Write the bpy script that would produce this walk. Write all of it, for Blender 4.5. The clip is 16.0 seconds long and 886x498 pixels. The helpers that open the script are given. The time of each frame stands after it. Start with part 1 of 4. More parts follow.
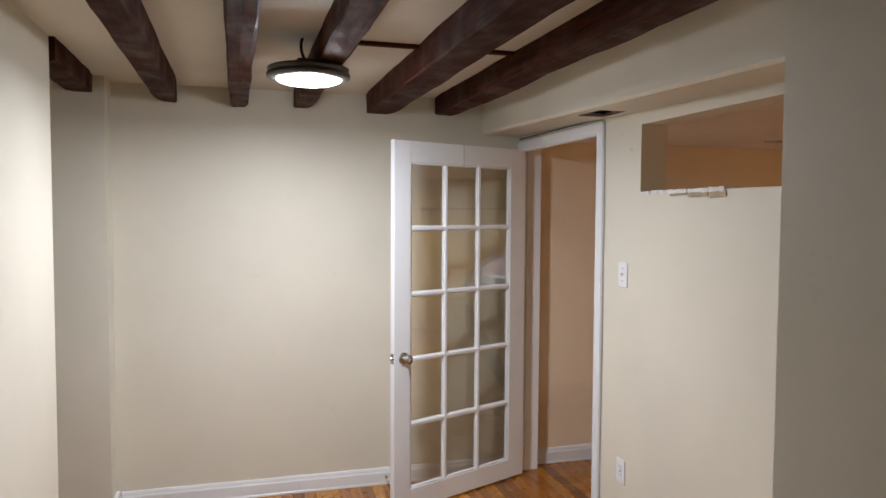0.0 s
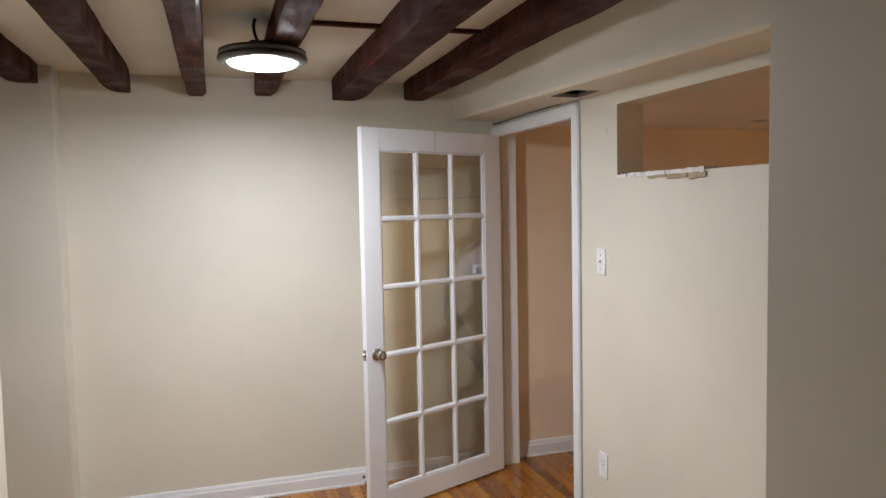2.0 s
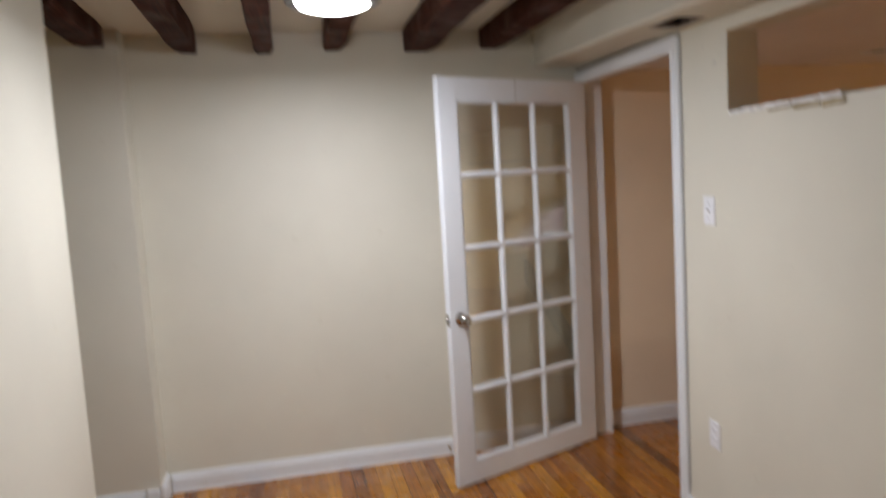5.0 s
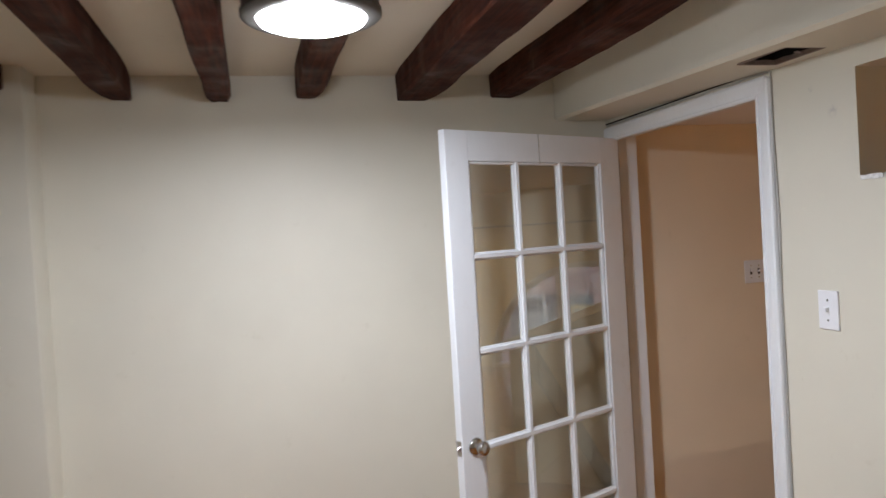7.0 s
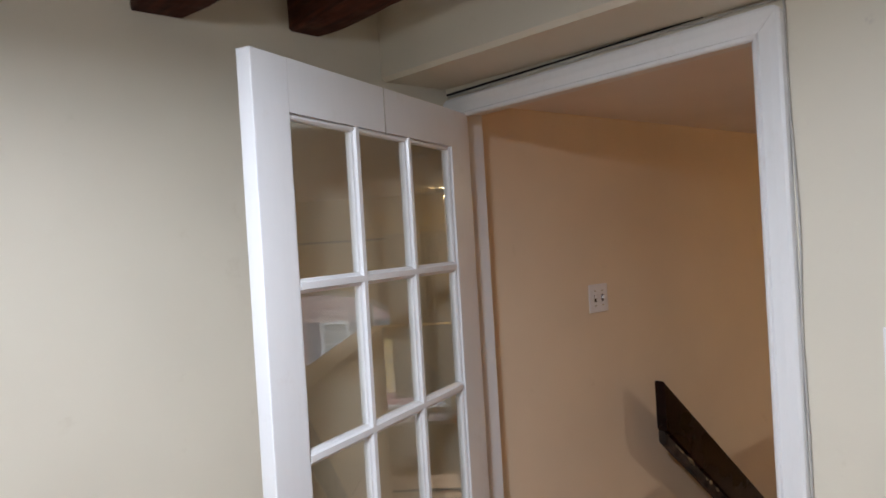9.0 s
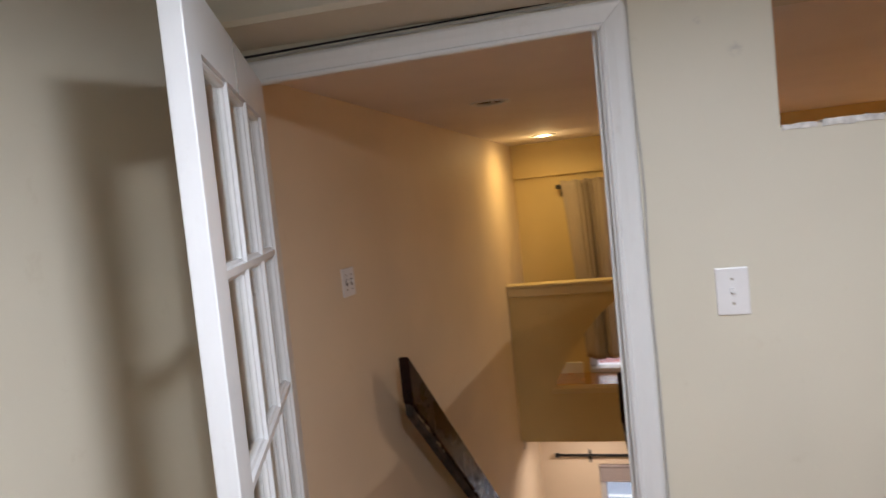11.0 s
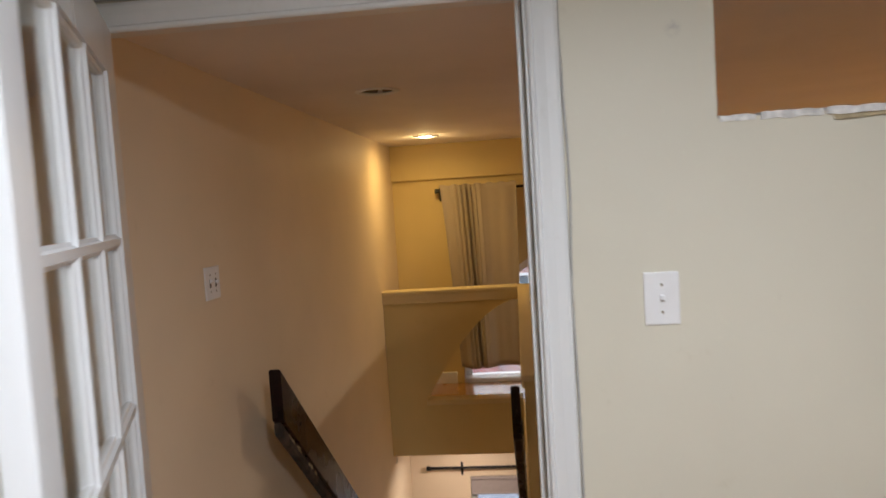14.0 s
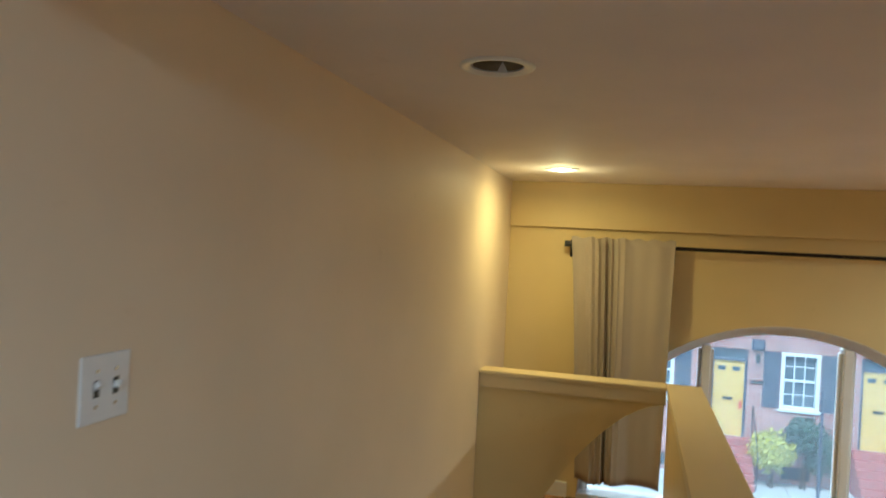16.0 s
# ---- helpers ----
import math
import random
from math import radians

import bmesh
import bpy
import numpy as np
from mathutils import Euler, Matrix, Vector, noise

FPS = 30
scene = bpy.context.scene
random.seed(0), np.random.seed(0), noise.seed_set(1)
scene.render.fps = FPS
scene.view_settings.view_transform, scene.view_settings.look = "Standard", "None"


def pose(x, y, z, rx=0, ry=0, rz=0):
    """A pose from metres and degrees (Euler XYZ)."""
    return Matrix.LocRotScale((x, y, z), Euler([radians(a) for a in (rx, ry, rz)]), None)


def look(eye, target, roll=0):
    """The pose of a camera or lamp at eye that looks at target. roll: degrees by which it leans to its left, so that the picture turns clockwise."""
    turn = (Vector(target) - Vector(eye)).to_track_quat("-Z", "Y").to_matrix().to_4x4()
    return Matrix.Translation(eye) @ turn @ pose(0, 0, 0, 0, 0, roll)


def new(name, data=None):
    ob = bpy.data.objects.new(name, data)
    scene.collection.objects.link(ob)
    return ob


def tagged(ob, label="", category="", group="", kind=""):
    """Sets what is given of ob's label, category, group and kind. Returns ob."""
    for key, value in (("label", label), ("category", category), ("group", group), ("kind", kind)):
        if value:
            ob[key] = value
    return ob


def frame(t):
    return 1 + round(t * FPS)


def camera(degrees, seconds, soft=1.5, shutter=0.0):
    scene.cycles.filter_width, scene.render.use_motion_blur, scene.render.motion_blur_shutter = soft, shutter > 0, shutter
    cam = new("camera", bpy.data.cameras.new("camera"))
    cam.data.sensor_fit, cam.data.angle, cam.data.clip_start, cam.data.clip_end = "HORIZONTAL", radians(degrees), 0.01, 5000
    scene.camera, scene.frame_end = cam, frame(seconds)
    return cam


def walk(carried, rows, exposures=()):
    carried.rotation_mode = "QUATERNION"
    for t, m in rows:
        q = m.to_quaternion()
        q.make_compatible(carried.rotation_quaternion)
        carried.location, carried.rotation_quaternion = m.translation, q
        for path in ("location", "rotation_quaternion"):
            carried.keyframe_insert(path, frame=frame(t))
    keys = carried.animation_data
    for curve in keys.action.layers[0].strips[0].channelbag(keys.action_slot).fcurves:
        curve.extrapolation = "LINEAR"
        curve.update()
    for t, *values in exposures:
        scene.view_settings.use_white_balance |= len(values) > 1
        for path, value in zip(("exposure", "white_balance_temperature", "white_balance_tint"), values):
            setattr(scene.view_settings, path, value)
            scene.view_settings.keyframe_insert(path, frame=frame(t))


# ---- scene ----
cam = camera(63.3, 16.0, shutter=0.5)
EXPOSURES = [(0.0, 1.05, 6500, 10), (3.5, 1.02, 6500, 10), (4.5, 0.88, 6500, 10), (5.2, 0.82, 6450, 10), (7.3, 0.92, 6250, 9), (9.0, 0.90, 6250, 9), (10.0, 0.82, 6450, 10), (12.5, 0.71, 6500, 9), (14.0, 0.75, 6550, 7), (14.5, 0.80, 6600, 8), (15.0, 0.94, 6650, 9), (15.5, 1.13, 6050, 1), (16.0, 1.20, 5000, -13)]
PATH = [
    (0, (0.258, 0.525, 1.674), (0.81, 2.445, 1.573), 0.3),
    (0.5, (0.283, 0.546, 1.676), (0.852, 2.461, 1.582), 0.2),
    (1, (0.298, 0.568, 1.678), (0.882, 2.478, 1.575), -0.2),
    (1.5, (0.328, 0.609, 1.661), (0.922, 2.515, 1.548), -0.7),
    (2, (0.355, 0.657, 1.666), (0.952, 2.561, 1.538), -1.1),
    (2.5, (0.375, 0.691, 1.661), (0.981, 2.591, 1.515), -1.4),
    (3, (0.358, 0.737, 1.639), (0.968, 2.635, 1.48), -1.4),
    (3.5, (0.325, 0.801, 1.685), (0.979, 2.686, 1.547), -1.5),
    (4, (0.331, 0.86, 1.636), (0.973, 2.74, 1.403), -2.5),
    (4.5, (0.32, 0.89, 1.528), (0.846, 2.793, 1.212), -3.8),
    (5, (0.341, 0.908, 1.591), (0.751, 2.855, 1.388), -3.3),
    (5.2, (0.336, 0.912, 1.656), (0.679, 2.881, 1.581), -3.3),
    (7.3, (0.403, 1.958, 1.683), (1.001, 3.866, 1.647), -3.5),
    (7.5, (0.423, 2.084, 1.685), (1.114, 3.96, 1.649), -3.4),
    (8, (0.412, 2.396, 1.664), (1.3, 4.188, 1.635), -3.1),
    (8.5, (0.396, 2.711, 1.677), (1.477, 4.393, 1.66), -3.0),
    (9, (0.453, 3.022, 1.661), (1.731, 4.56, 1.643), -3.4),
    (9.5, (0.451, 3.256, 1.673), (1.908, 4.626, 1.645), -3.8),
    (10, (0.352, 3.375, 1.683), (1.997, 4.511, 1.63), -4.1),
    (10.2, (0.325, 3.441, 1.675), (2.035, 4.476, 1.615), -4.7),
    (12.3, (-0.365, 3.869, 1.66), (1.624, 3.951, 1.466), -4.9),
    (12.5, (-0.421, 3.867, 1.657), (1.566, 3.965, 1.451), -4.9),
    (13, (-0.309, 3.86, 1.635), (1.675, 3.988, 1.417), -4.6),
    (13.5, (-0.007, 3.869, 1.633), (1.977, 4.015, 1.432), -4.4),
    (14, (0.403, 3.826, 1.625), (2.388, 4.03, 1.497), -3.6),
    (14.5, (0.784, 3.828, 1.63), (2.755, 4.148, 1.537), -2.0),
    (15, (1.156, 3.854, 1.629), (3.101, 4.316, 1.561), 0.4),
    (15.5, (1.492, 3.909, 1.623), (3.401, 4.501, 1.559), 0.9),
    (16, (1.788, 4.027, 1.666), (3.718, 4.553, 1.658), 3.0),
]
walk(cam, [(t, look(eye, target, roll)) for t, eye, target, roll in PATH], EXPOSURES)

# ---- light ----
world = bpy.data.worlds.new("sky")
scene.world = world
world.use_nodes = True
wn, wl = world.node_tree.nodes, world.node_tree.links
sky = wn.new("ShaderNodeTexSky")
sky.sky_type, sky.sun_disc = "NISHITA", False
sky.sun_elevation, sky.sun_rotation = radians(42), radians(70)
sky.air_density, sky.dust_density = 1.0, 2.5
wl.new(sky.outputs[0], wn["Background"].inputs[0])
wn["Background"].inputs[1].default_value = 0.15
sun = new("sun", bpy.data.lights.new("sun", "SUN"))
sun.data.energy, sun.data.angle, sun.data.color = 2.8, radians(20), (0.98, 0.98, 1.0)
sun.matrix_world = look((0, 0, 20), (6.0, -2.0, 12.0))


def area_lamp(name, place, size, watts, color, shape="DISK", turn=(0, 0, 0), spread=180):
    lamp = new(name, bpy.data.lights.new(name, "AREA"))
    lamp.data.shape, lamp.data.size, lamp.data.energy, lamp.data.color = shape, size, watts, color
    lamp.data.spread = radians(spread)
    lamp.matrix_world = pose(*place, *turn)
    return lamp


area_lamp("room_lamp_light", (0.545, 3.51, 2.185), 0.24, 17, (0.95, 0.98, 1.08))
glow = new("room_lamp_glow", bpy.data.lights.new("room_lamp_glow", "POINT"))
glow.data.energy, glow.data.color, glow.data.shadow_soft_size = 5, (0.95, 0.98, 1.08), 0.06
glow.location = (0.545, 3.51, 2.168)
area_lamp("stair_downlight_light", (5.96, 4.48, 2.13), 0.1, 3.7, (1.0, 0.63, 0.21), spread=168)
bulb_glow = new("stair_bulb_glow", bpy.data.lights.new("stair_bulb_glow", "POINT"))
bulb_glow.data.energy, bulb_glow.data.color, bulb_glow.data.shadow_soft_size = 1.3, (1.0, 0.70, 0.32), 0.03
bulb_glow.location = (5.96, 4.48, 2.05)
area_lamp("living_downlight_light", (5.19, 0.96, 2.13), 0.1, 25, (1.0, 0.85, 0.69), spread=170)
area_lamp("lower_hall_light", (6.14, 4.32, -0.40), 0.12, 5.0, (1.0, 0.80, 0.68), spread=170)

# ---- materials ----


def material(name, rough=0.6, metal=0.0):
    m = bpy.data.materials.new(name)
    m.use_nodes = True
    b = m.node_tree.nodes["Principled BSDF"]
    b.inputs["Roughness"].default_value, b.inputs["Metallic"].default_value = rough, metal
    return m, m.node_tree.nodes, m.node_tree.links, b


def coords(n, l, scale=(1, 1, 1), space="Object"):
    t, mp = n.new("ShaderNodeTexCoord"), n.new("ShaderNodeMapping")
    mp.inputs["Scale"].default_value = scale
    l.new(t.outputs[space], mp.inputs[0])
    return mp.outputs[0]


def noise_tex(n, l, vec, scale, detail=4.0, rough=0.55):
    t = n.new("ShaderNodeTexNoise")
    t.inputs["Scale"].default_value, t.inputs["Detail"].default_value = scale, detail
    t.inputs["Roughness"].default_value = rough
    l.new(vec, t.inputs["Vector"])
    return t.outputs["Fac"]


def ramp(n, l, fac, stops):
    r = n.new("ShaderNodeValToRGB")
    while len(r.color_ramp.elements) < len(stops):
        r.color_ramp.elements.new(0.5)
    for e, (p, c) in zip(r.color_ramp.elements, stops):
        e.position, e.color = p, (*c, 1)
    l.new(fac, r.inputs[0])
    return r.outputs[0]


def mixed(n, l, a, b, fac, mode="MIX"):
    m = n.new("ShaderNodeMix")
    m.data_type, m.blend_type = "RGBA", mode
    for sock, v in ((m.inputs[0], fac), (m.inputs[6], a), (m.inputs[7], b)):
        if isinstance(v, (int, float)):
            sock.default_value = v
        elif isinstance(v, tuple):
            sock.default_value = (*v, 1)
        else:
            l.new(v, sock)
    return m.outputs[2]


def bump(n, l, b, height, strength, distance=0.01):
    k = n.new("ShaderNodeBump")
    k.inputs["Strength"].default_value, k.inputs["Distance"].default_value = strength, distance
    l.new(height, k.inputs["Height"])
    l.new(k.outputs[0], b.inputs["Normal"])


def scaled(c, k):
    return tuple(min(1.0, v * k) for v in c)


def painted(name, color, rough=0.55, stain=0.93, roller=260, relief=0.12):
    """Rolled wall paint: faint large blotches, roller stipple, tiny scuffs."""
    m, n, l, b = material(name, rough)
    v = coords(n, l)
    big = noise_tex(n, l, v, 1.3, 3)
    col = ramp(n, l, big, [(0.3, scaled(color, stain)), (0.7, scaled(color, 1.03))])
    fine = noise_tex(n, l, v, 9, 5, 0.7)
    spots = ramp(n, l, fine, [(0.28, (0.86, 0.84, 0.8)), (0.36, (1, 1, 1))])
    l.new(mixed(n, l, col, spots, 0.35, "MULTIPLY"), b.inputs["Base Color"])
    bump(n, l, b, noise_tex(n, l, v, roller, 2), relief, 0.002)
    return m


def plain(name, color, rough=0.5, metal=0.0, var=0.12, scale=30, relief=0.1):
    m, n, l, b = material(name, rough, metal)
    v = coords(n, l)
    f = noise_tex(n, l, v, scale, 4)
    l.new(ramp(n, l, f, [(0.3, scaled(color, 1 - var)), (0.7, scaled(color, 1 + var))]), b.inputs["Base Color"])
    bump(n, l, b, f, relief, 0.002)
    return m


def white_paint(name, color=(0.77, 0.785, 0.80), rough=0.32):
    """Gloss trim paint with brush strokes, chips and grime."""
    m, n, l, b = material(name, rough)
    v = coords(n, l)
    strokes = noise_tex(n, l, coords(n, l, (25, 25, 3)), 3, 3)
    grime = ramp(n, l, noise_tex(n, l, v, 7, 6, 0.7), [(0.27, (0.78, 0.74, 0.68)), (0.42, (1, 1, 1))])
    l.new(mixed(n, l, mixed(n, l, color, grime, 0.4, "MULTIPLY"), ramp(n, l, strokes, [(0.3, (0.97, 0.97, 0.97)), (0.6, (1, 1, 1))]), 0.5, "MULTIPLY"), b.inputs["Base Color"])
    bump(n, l, b, strokes, 0.06, 0.001)
    return m


def wood(name, dark, light, rough, grain=(14, 1.2, 14), coat=0.0, per_piece=0.0):
    """Boards with the grain along the object's y axis."""
    m, n, l, b = material(name, rough)
    info = n.new("ShaderNodeObjectInfo")
    base = coords(n, l, grain)
    shift = n.new("ShaderNodeVectorMath")
    shift.operation = "MULTIPLY_ADD"
    comb = n.new("ShaderNodeCombineXYZ")
    for k in range(3):
        l.new(info.outputs["Random"], comb.inputs[k])
    l.new(comb.outputs[0], shift.inputs[0])
    shift.inputs[1].default_value = (37, 53, 71)
    l.new(base, shift.inputs[2])
    g = noise_tex(n, l, shift.outputs[0], 3.0, 5, 0.55)
    col = ramp(n, l, g, [(0.25, dark), (0.55, tuple((p + q) / 2 for p, q in zip(dark, light))), (0.8, light)])
    if per_piece:
        tint = ramp(n, l, info.outputs["Random"], [(0.0, (1 - per_piece, 1 - per_piece * 1.15, 1 - per_piece * 1.2)), (0.3, (0.85, 0.72, 0.7)), (0.6, (1, 1, 1)), (1.0, (1 + per_piece * 0.5, 1 + per_piece * 0.7, 1 + per_piece * 0.5))])
        col = mixed(n, l, col, tint, 1.0, "MULTIPLY")
    wear = ramp(n, l, noise_tex(n, l, coords(n, l), 2.2, 5, 0.7), [(0.35, (0.8, 0.78, 0.76)), (0.6, (1, 1, 1))])
    l.new(mixed(n, l, col, wear, 0.6, "MULTIPLY"), b.inputs["Base Color"])
    l.new(ramp(n, l, noise_tex(n, l, coords(n, l), 6, 4), [(0.3, (rough * 0.7,) * 3), (0.7, (min(1, rough * 1.4),) * 3)]), b.inputs["Roughness"])
    b.inputs["Coat Weight"].default_value = coat
    b.inputs["Coat Roughness"].default_value = 0.1
    bump(n, l, b, g, 0.15, 0.003)
    return m


WALL = painted("room_wall_paint", (0.69, 0.655, 0.55))
n, l = WALL.node_tree.nodes, WALL.node_tree.links
wall_b = n["Principled BSDF"]
spot = n.new("ShaderNodeNewGeometry")
for place, reach in (((2.0, 3.472, 1.964), 0.022), ((2.0, 3.55, 2.044), 0.012)):
    away, edge, mottled = n.new("ShaderNodeVectorMath"), n.new("ShaderNodeMapRange"), n.new("ShaderNodeMath")
    away.operation, mottled.operation = "DISTANCE", "MULTIPLY"
    away.inputs[1].default_value = place
    l.new(spot.outputs["Position"], away.inputs[0])
    l.new(away.outputs["Value"], edge.inputs[0])
    edge.inputs[1].default_value, edge.inputs[2].default_value, edge.inputs[3].default_value, edge.inputs[4].default_value = reach * 0.3, reach, 1.0, 0.0
    l.new(edge.outputs[0], mottled.inputs[0])
    l.new(ramp(n, l, noise_tex(n, l, spot.outputs["Position"], 55, 3, 0.6), [(0.38, (0, 0, 0)), (0.62, (0.5, 0.5, 0.5))]), mottled.inputs[1])
    l.new(mixed(n, l, wall_b.inputs["Base Color"].links[0].from_socket, (0.36, 0.34, 0.34), mottled.outputs[0]), wall_b.inputs["Base Color"])
CEIL = painted("room_ceiling_paint", (0.69, 0.64, 0.54), 0.7)
HALL = painted("hall_wall_paint", (0.82, 0.69, 0.52))
YELLOW = painted("front_wall_paint", (0.70, 0.56, 0.27))
HALLCEIL = painted("hall_ceiling_paint", (0.82, 0.76, 0.73), 0.7)
TRIM = white_paint("trim_gloss_white")
DOORW = white_paint("door_gloss_white", (0.765, 0.785, 0.81), 0.28)
CREAM = painted("cream_cap_paint", (0.74, 0.62, 0.36), 0.4)
PLATE = plain("switch_plate_plastic", (0.80, 0.80, 0.82), 0.3, var=0.02)
PLATEDARK = plain("switch_slot", (0.06, 0.055, 0.05), 0.5)
STEEL = plain("brushed_nickel", (0.46, 0.44, 0.42), 0.2, 1.0, var=0.05)
BRASS = plain("old_brass", (0.45, 0.33, 0.15), 0.4, 1.0)
BLACK = plain("black_metal", (0.02, 0.02, 0.022), 0.45, 0.6)
CABLE = plain("grey_cable", (0.45, 0.44, 0.42), 0.5)
PLASTER = plain("broken_plaster", (0.72, 0.71, 0.69), 0.9, var=0.25, scale=60, relief=0.6)
PAPER = plain("torn_paper", (0.40, 0.33, 0.21), 0.9, var=0.2)
DARK = plain("dark_parts_and_gap_shade", (0.012, 0.011, 0.011), 0.9)
BEAM = wood("hewn_beam_wood", (0.013, 0.0035, 0.002), (0.115, 0.036, 0.018), 0.7, (26, 1.8, 26), 0.0, 0.3)
BEAM.node_tree.nodes["Principled BSDF"].inputs["Specular IOR Level"].default_value = 0.15
RAILW = wood("stained_rail_wood", (0.005, 0.0016, 0.0018), (0.018, 0.0045, 0.005), 0.26, (16, 1.6, 16), 0.0)
RAILW.node_tree.nodes["Principled BSDF"].inputs["Specular IOR Level"].default_value = 0.2
OAK = wood("oak_strip_floor", (0.17, 0.048, 0.003), (0.60, 0.25, 0.016), 0.27, (40, 0.7, 40), 0.4, 0.6)
n, l = OAK.node_tree.nodes, OAK.node_tree.links
oak = n["Principled BSDF"]
# plaster dust trodden in beside the doorway
geo = n.new("ShaderNodeNewGeometry")
dist = n.new("ShaderNodeVectorMath")
dist.operation = "DISTANCE"
dist.inputs[1].default_value = (1.62, 3.28, 0.0)
l.new(geo.outputs["Position"], dist.inputs[0])
near = n.new("ShaderNodeMapRange")
near.inputs[1].default_value, near.inputs[2].default_value, near.inputs[3].default_value, near.inputs[4].default_value = 0.1, 0.6, 1.0, 0.0
l.new(dist.outputs["Value"], near.inputs[0])
patch = n.new("ShaderNodeMath")
patch.operation = "MULTIPLY"
l.new(near.outputs[0], patch.inputs[0])
l.new(ramp(n, l, noise_tex(n, l, geo.outputs["Position"], 5.0, 6, 0.7), [(0.38, (0, 0, 0)), (0.62, (0.55, 0.55, 0.55))]), patch.inputs[1])
old = oak.inputs["Base Color"].links[0].from_socket
l.new(mixed(n, l, old, (0.50, 0.43, 0.37), patch.outputs[0]), oak.inputs["Base Color"])
FRONTOAK = wood("polished_front_room_oak", (0.21, 0.068, 0.008), (0.46, 0.20, 0.026), 0.22, (34, 0.6, 34), 1.0, 0.3)
FRONTOAK.node_tree.nodes["Principled BSDF"].inputs["Coat Roughness"].default_value = 0.05
OAKSTAIR = wood("oak_tread", (0.18, 0.06, 0.02), (0.36, 0.15, 0.05), 0.3, (22, 1.6, 22), 0.2, 0.3)
BAREWOOD = wood("bare_door_edge", (0.48, 0.29, 0.18), (0.66, 0.44, 0.30), 0.6)
CANMETAL = plain("dull_can_metal", (0.30, 0.25, 0.19), 0.45, 0.3)
HOUSING = plain("lamp_housing", (0.10, 0.095, 0.09), 0.4, 0.5)
LINEN = plain("linen_curtain", (0.40, 0.345, 0.28), 0.95, var=0.06, scale=400, relief=0.3)
SHADE = plain("roller_shade", (0.42, 0.38, 0.38), 0.9, var=0.04)
FRAMEW = white_paint("window_frame_paint", (0.80, 0.81, 0.83))


def glass_material(name, tint=(0.97, 0.985, 0.975)):
    m, n, l, b = material(name, 0.0)
    b.inputs["Transmission Weight"].default_value = 1.0
    b.inputs["IOR"].default_value = 1.5
    b.inputs["Base Color"].default_value = (*tint, 1)
    return m




def thin_glass(name, tint, straight):
    """A thin old pane: tinted straight through, with a mirror gloss that grows at a slant."""
    m, n, l, b = material(name, 0.0)
    clear, gloss, lean, mix = n.new("ShaderNodeBsdfTransparent"), n.new("ShaderNodeBsdfGlossy"), n.new("ShaderNodeLayerWeight"), n.new("ShaderNodeMixShader")
    clear.inputs[0].default_value = (*tint, 1)
    gloss.inputs["Roughness"].default_value = 0.0
    lean.inputs["Blend"].default_value = 0.5
    power, share = n.new("ShaderNodeMath"), n.new("ShaderNodeMapRange")
    power.operation = "POWER"
    power.inputs[1].default_value = 5.0
    l.new(lean.outputs["Facing"], power.inputs[0])
    l.new(power.outputs[0], share.inputs[0])
    share.inputs[3].default_value, share.inputs[4].default_value = straight, 1.0
    l.new(share.outputs[0], mix.inputs[0])
    l.new(clear.outputs[0], mix.inputs[1])
    l.new(gloss.outputs[0], mix.inputs[2])
    l.new(mix.outputs[0], n["Material Output"].inputs[0])
    n.remove(b)
    return m


GLASS = thin_glass("old_greyed_glass", (0.965, 0.965, 0.945), 0.14)
# front panes get a painted bluish haze: a translucent layer that brightens in daylight
HAZED = glass_material("hazed_window_glass")
n, l = HAZED.node_tree.nodes, HAZED.node_tree.links
haze = n.new("ShaderNodeBsdfTranslucent")
haze.inputs[0].default_value = (0.72, 0.86, 1.0, 1)
both = n.new("ShaderNodeMixShader")
l.new(ramp(n, l, noise_tex(n, l, coords(n, l), 3.0, 4), [(0.3, (0.06, 0.06, 0.06)), (0.7, (0.10, 0.10, 0.10))]), both.inputs[0])
l.new(n["Principled BSDF"].outputs[0], both.inputs[1])
l.new(haze.outputs[0], both.inputs[2])
l.new(both.outputs[0], n["Material Output"].inputs[0])


def glowing(name, color, strength):
    m, n, l, b = material(name, 0.4)
    b.inputs["Base Color"].default_value = (0.9, 0.9, 0.9, 1)
    b.inputs["Emission Color"].default_value = (*color, 1)
    b.inputs["Emission Strength"].default_value = strength
    return m


LED = glowing("led_diffuser", (0.97, 0.98, 1.0), 14)
BULB = glowing("warm_bulb", (1.0, 0.8, 0.45), 12)


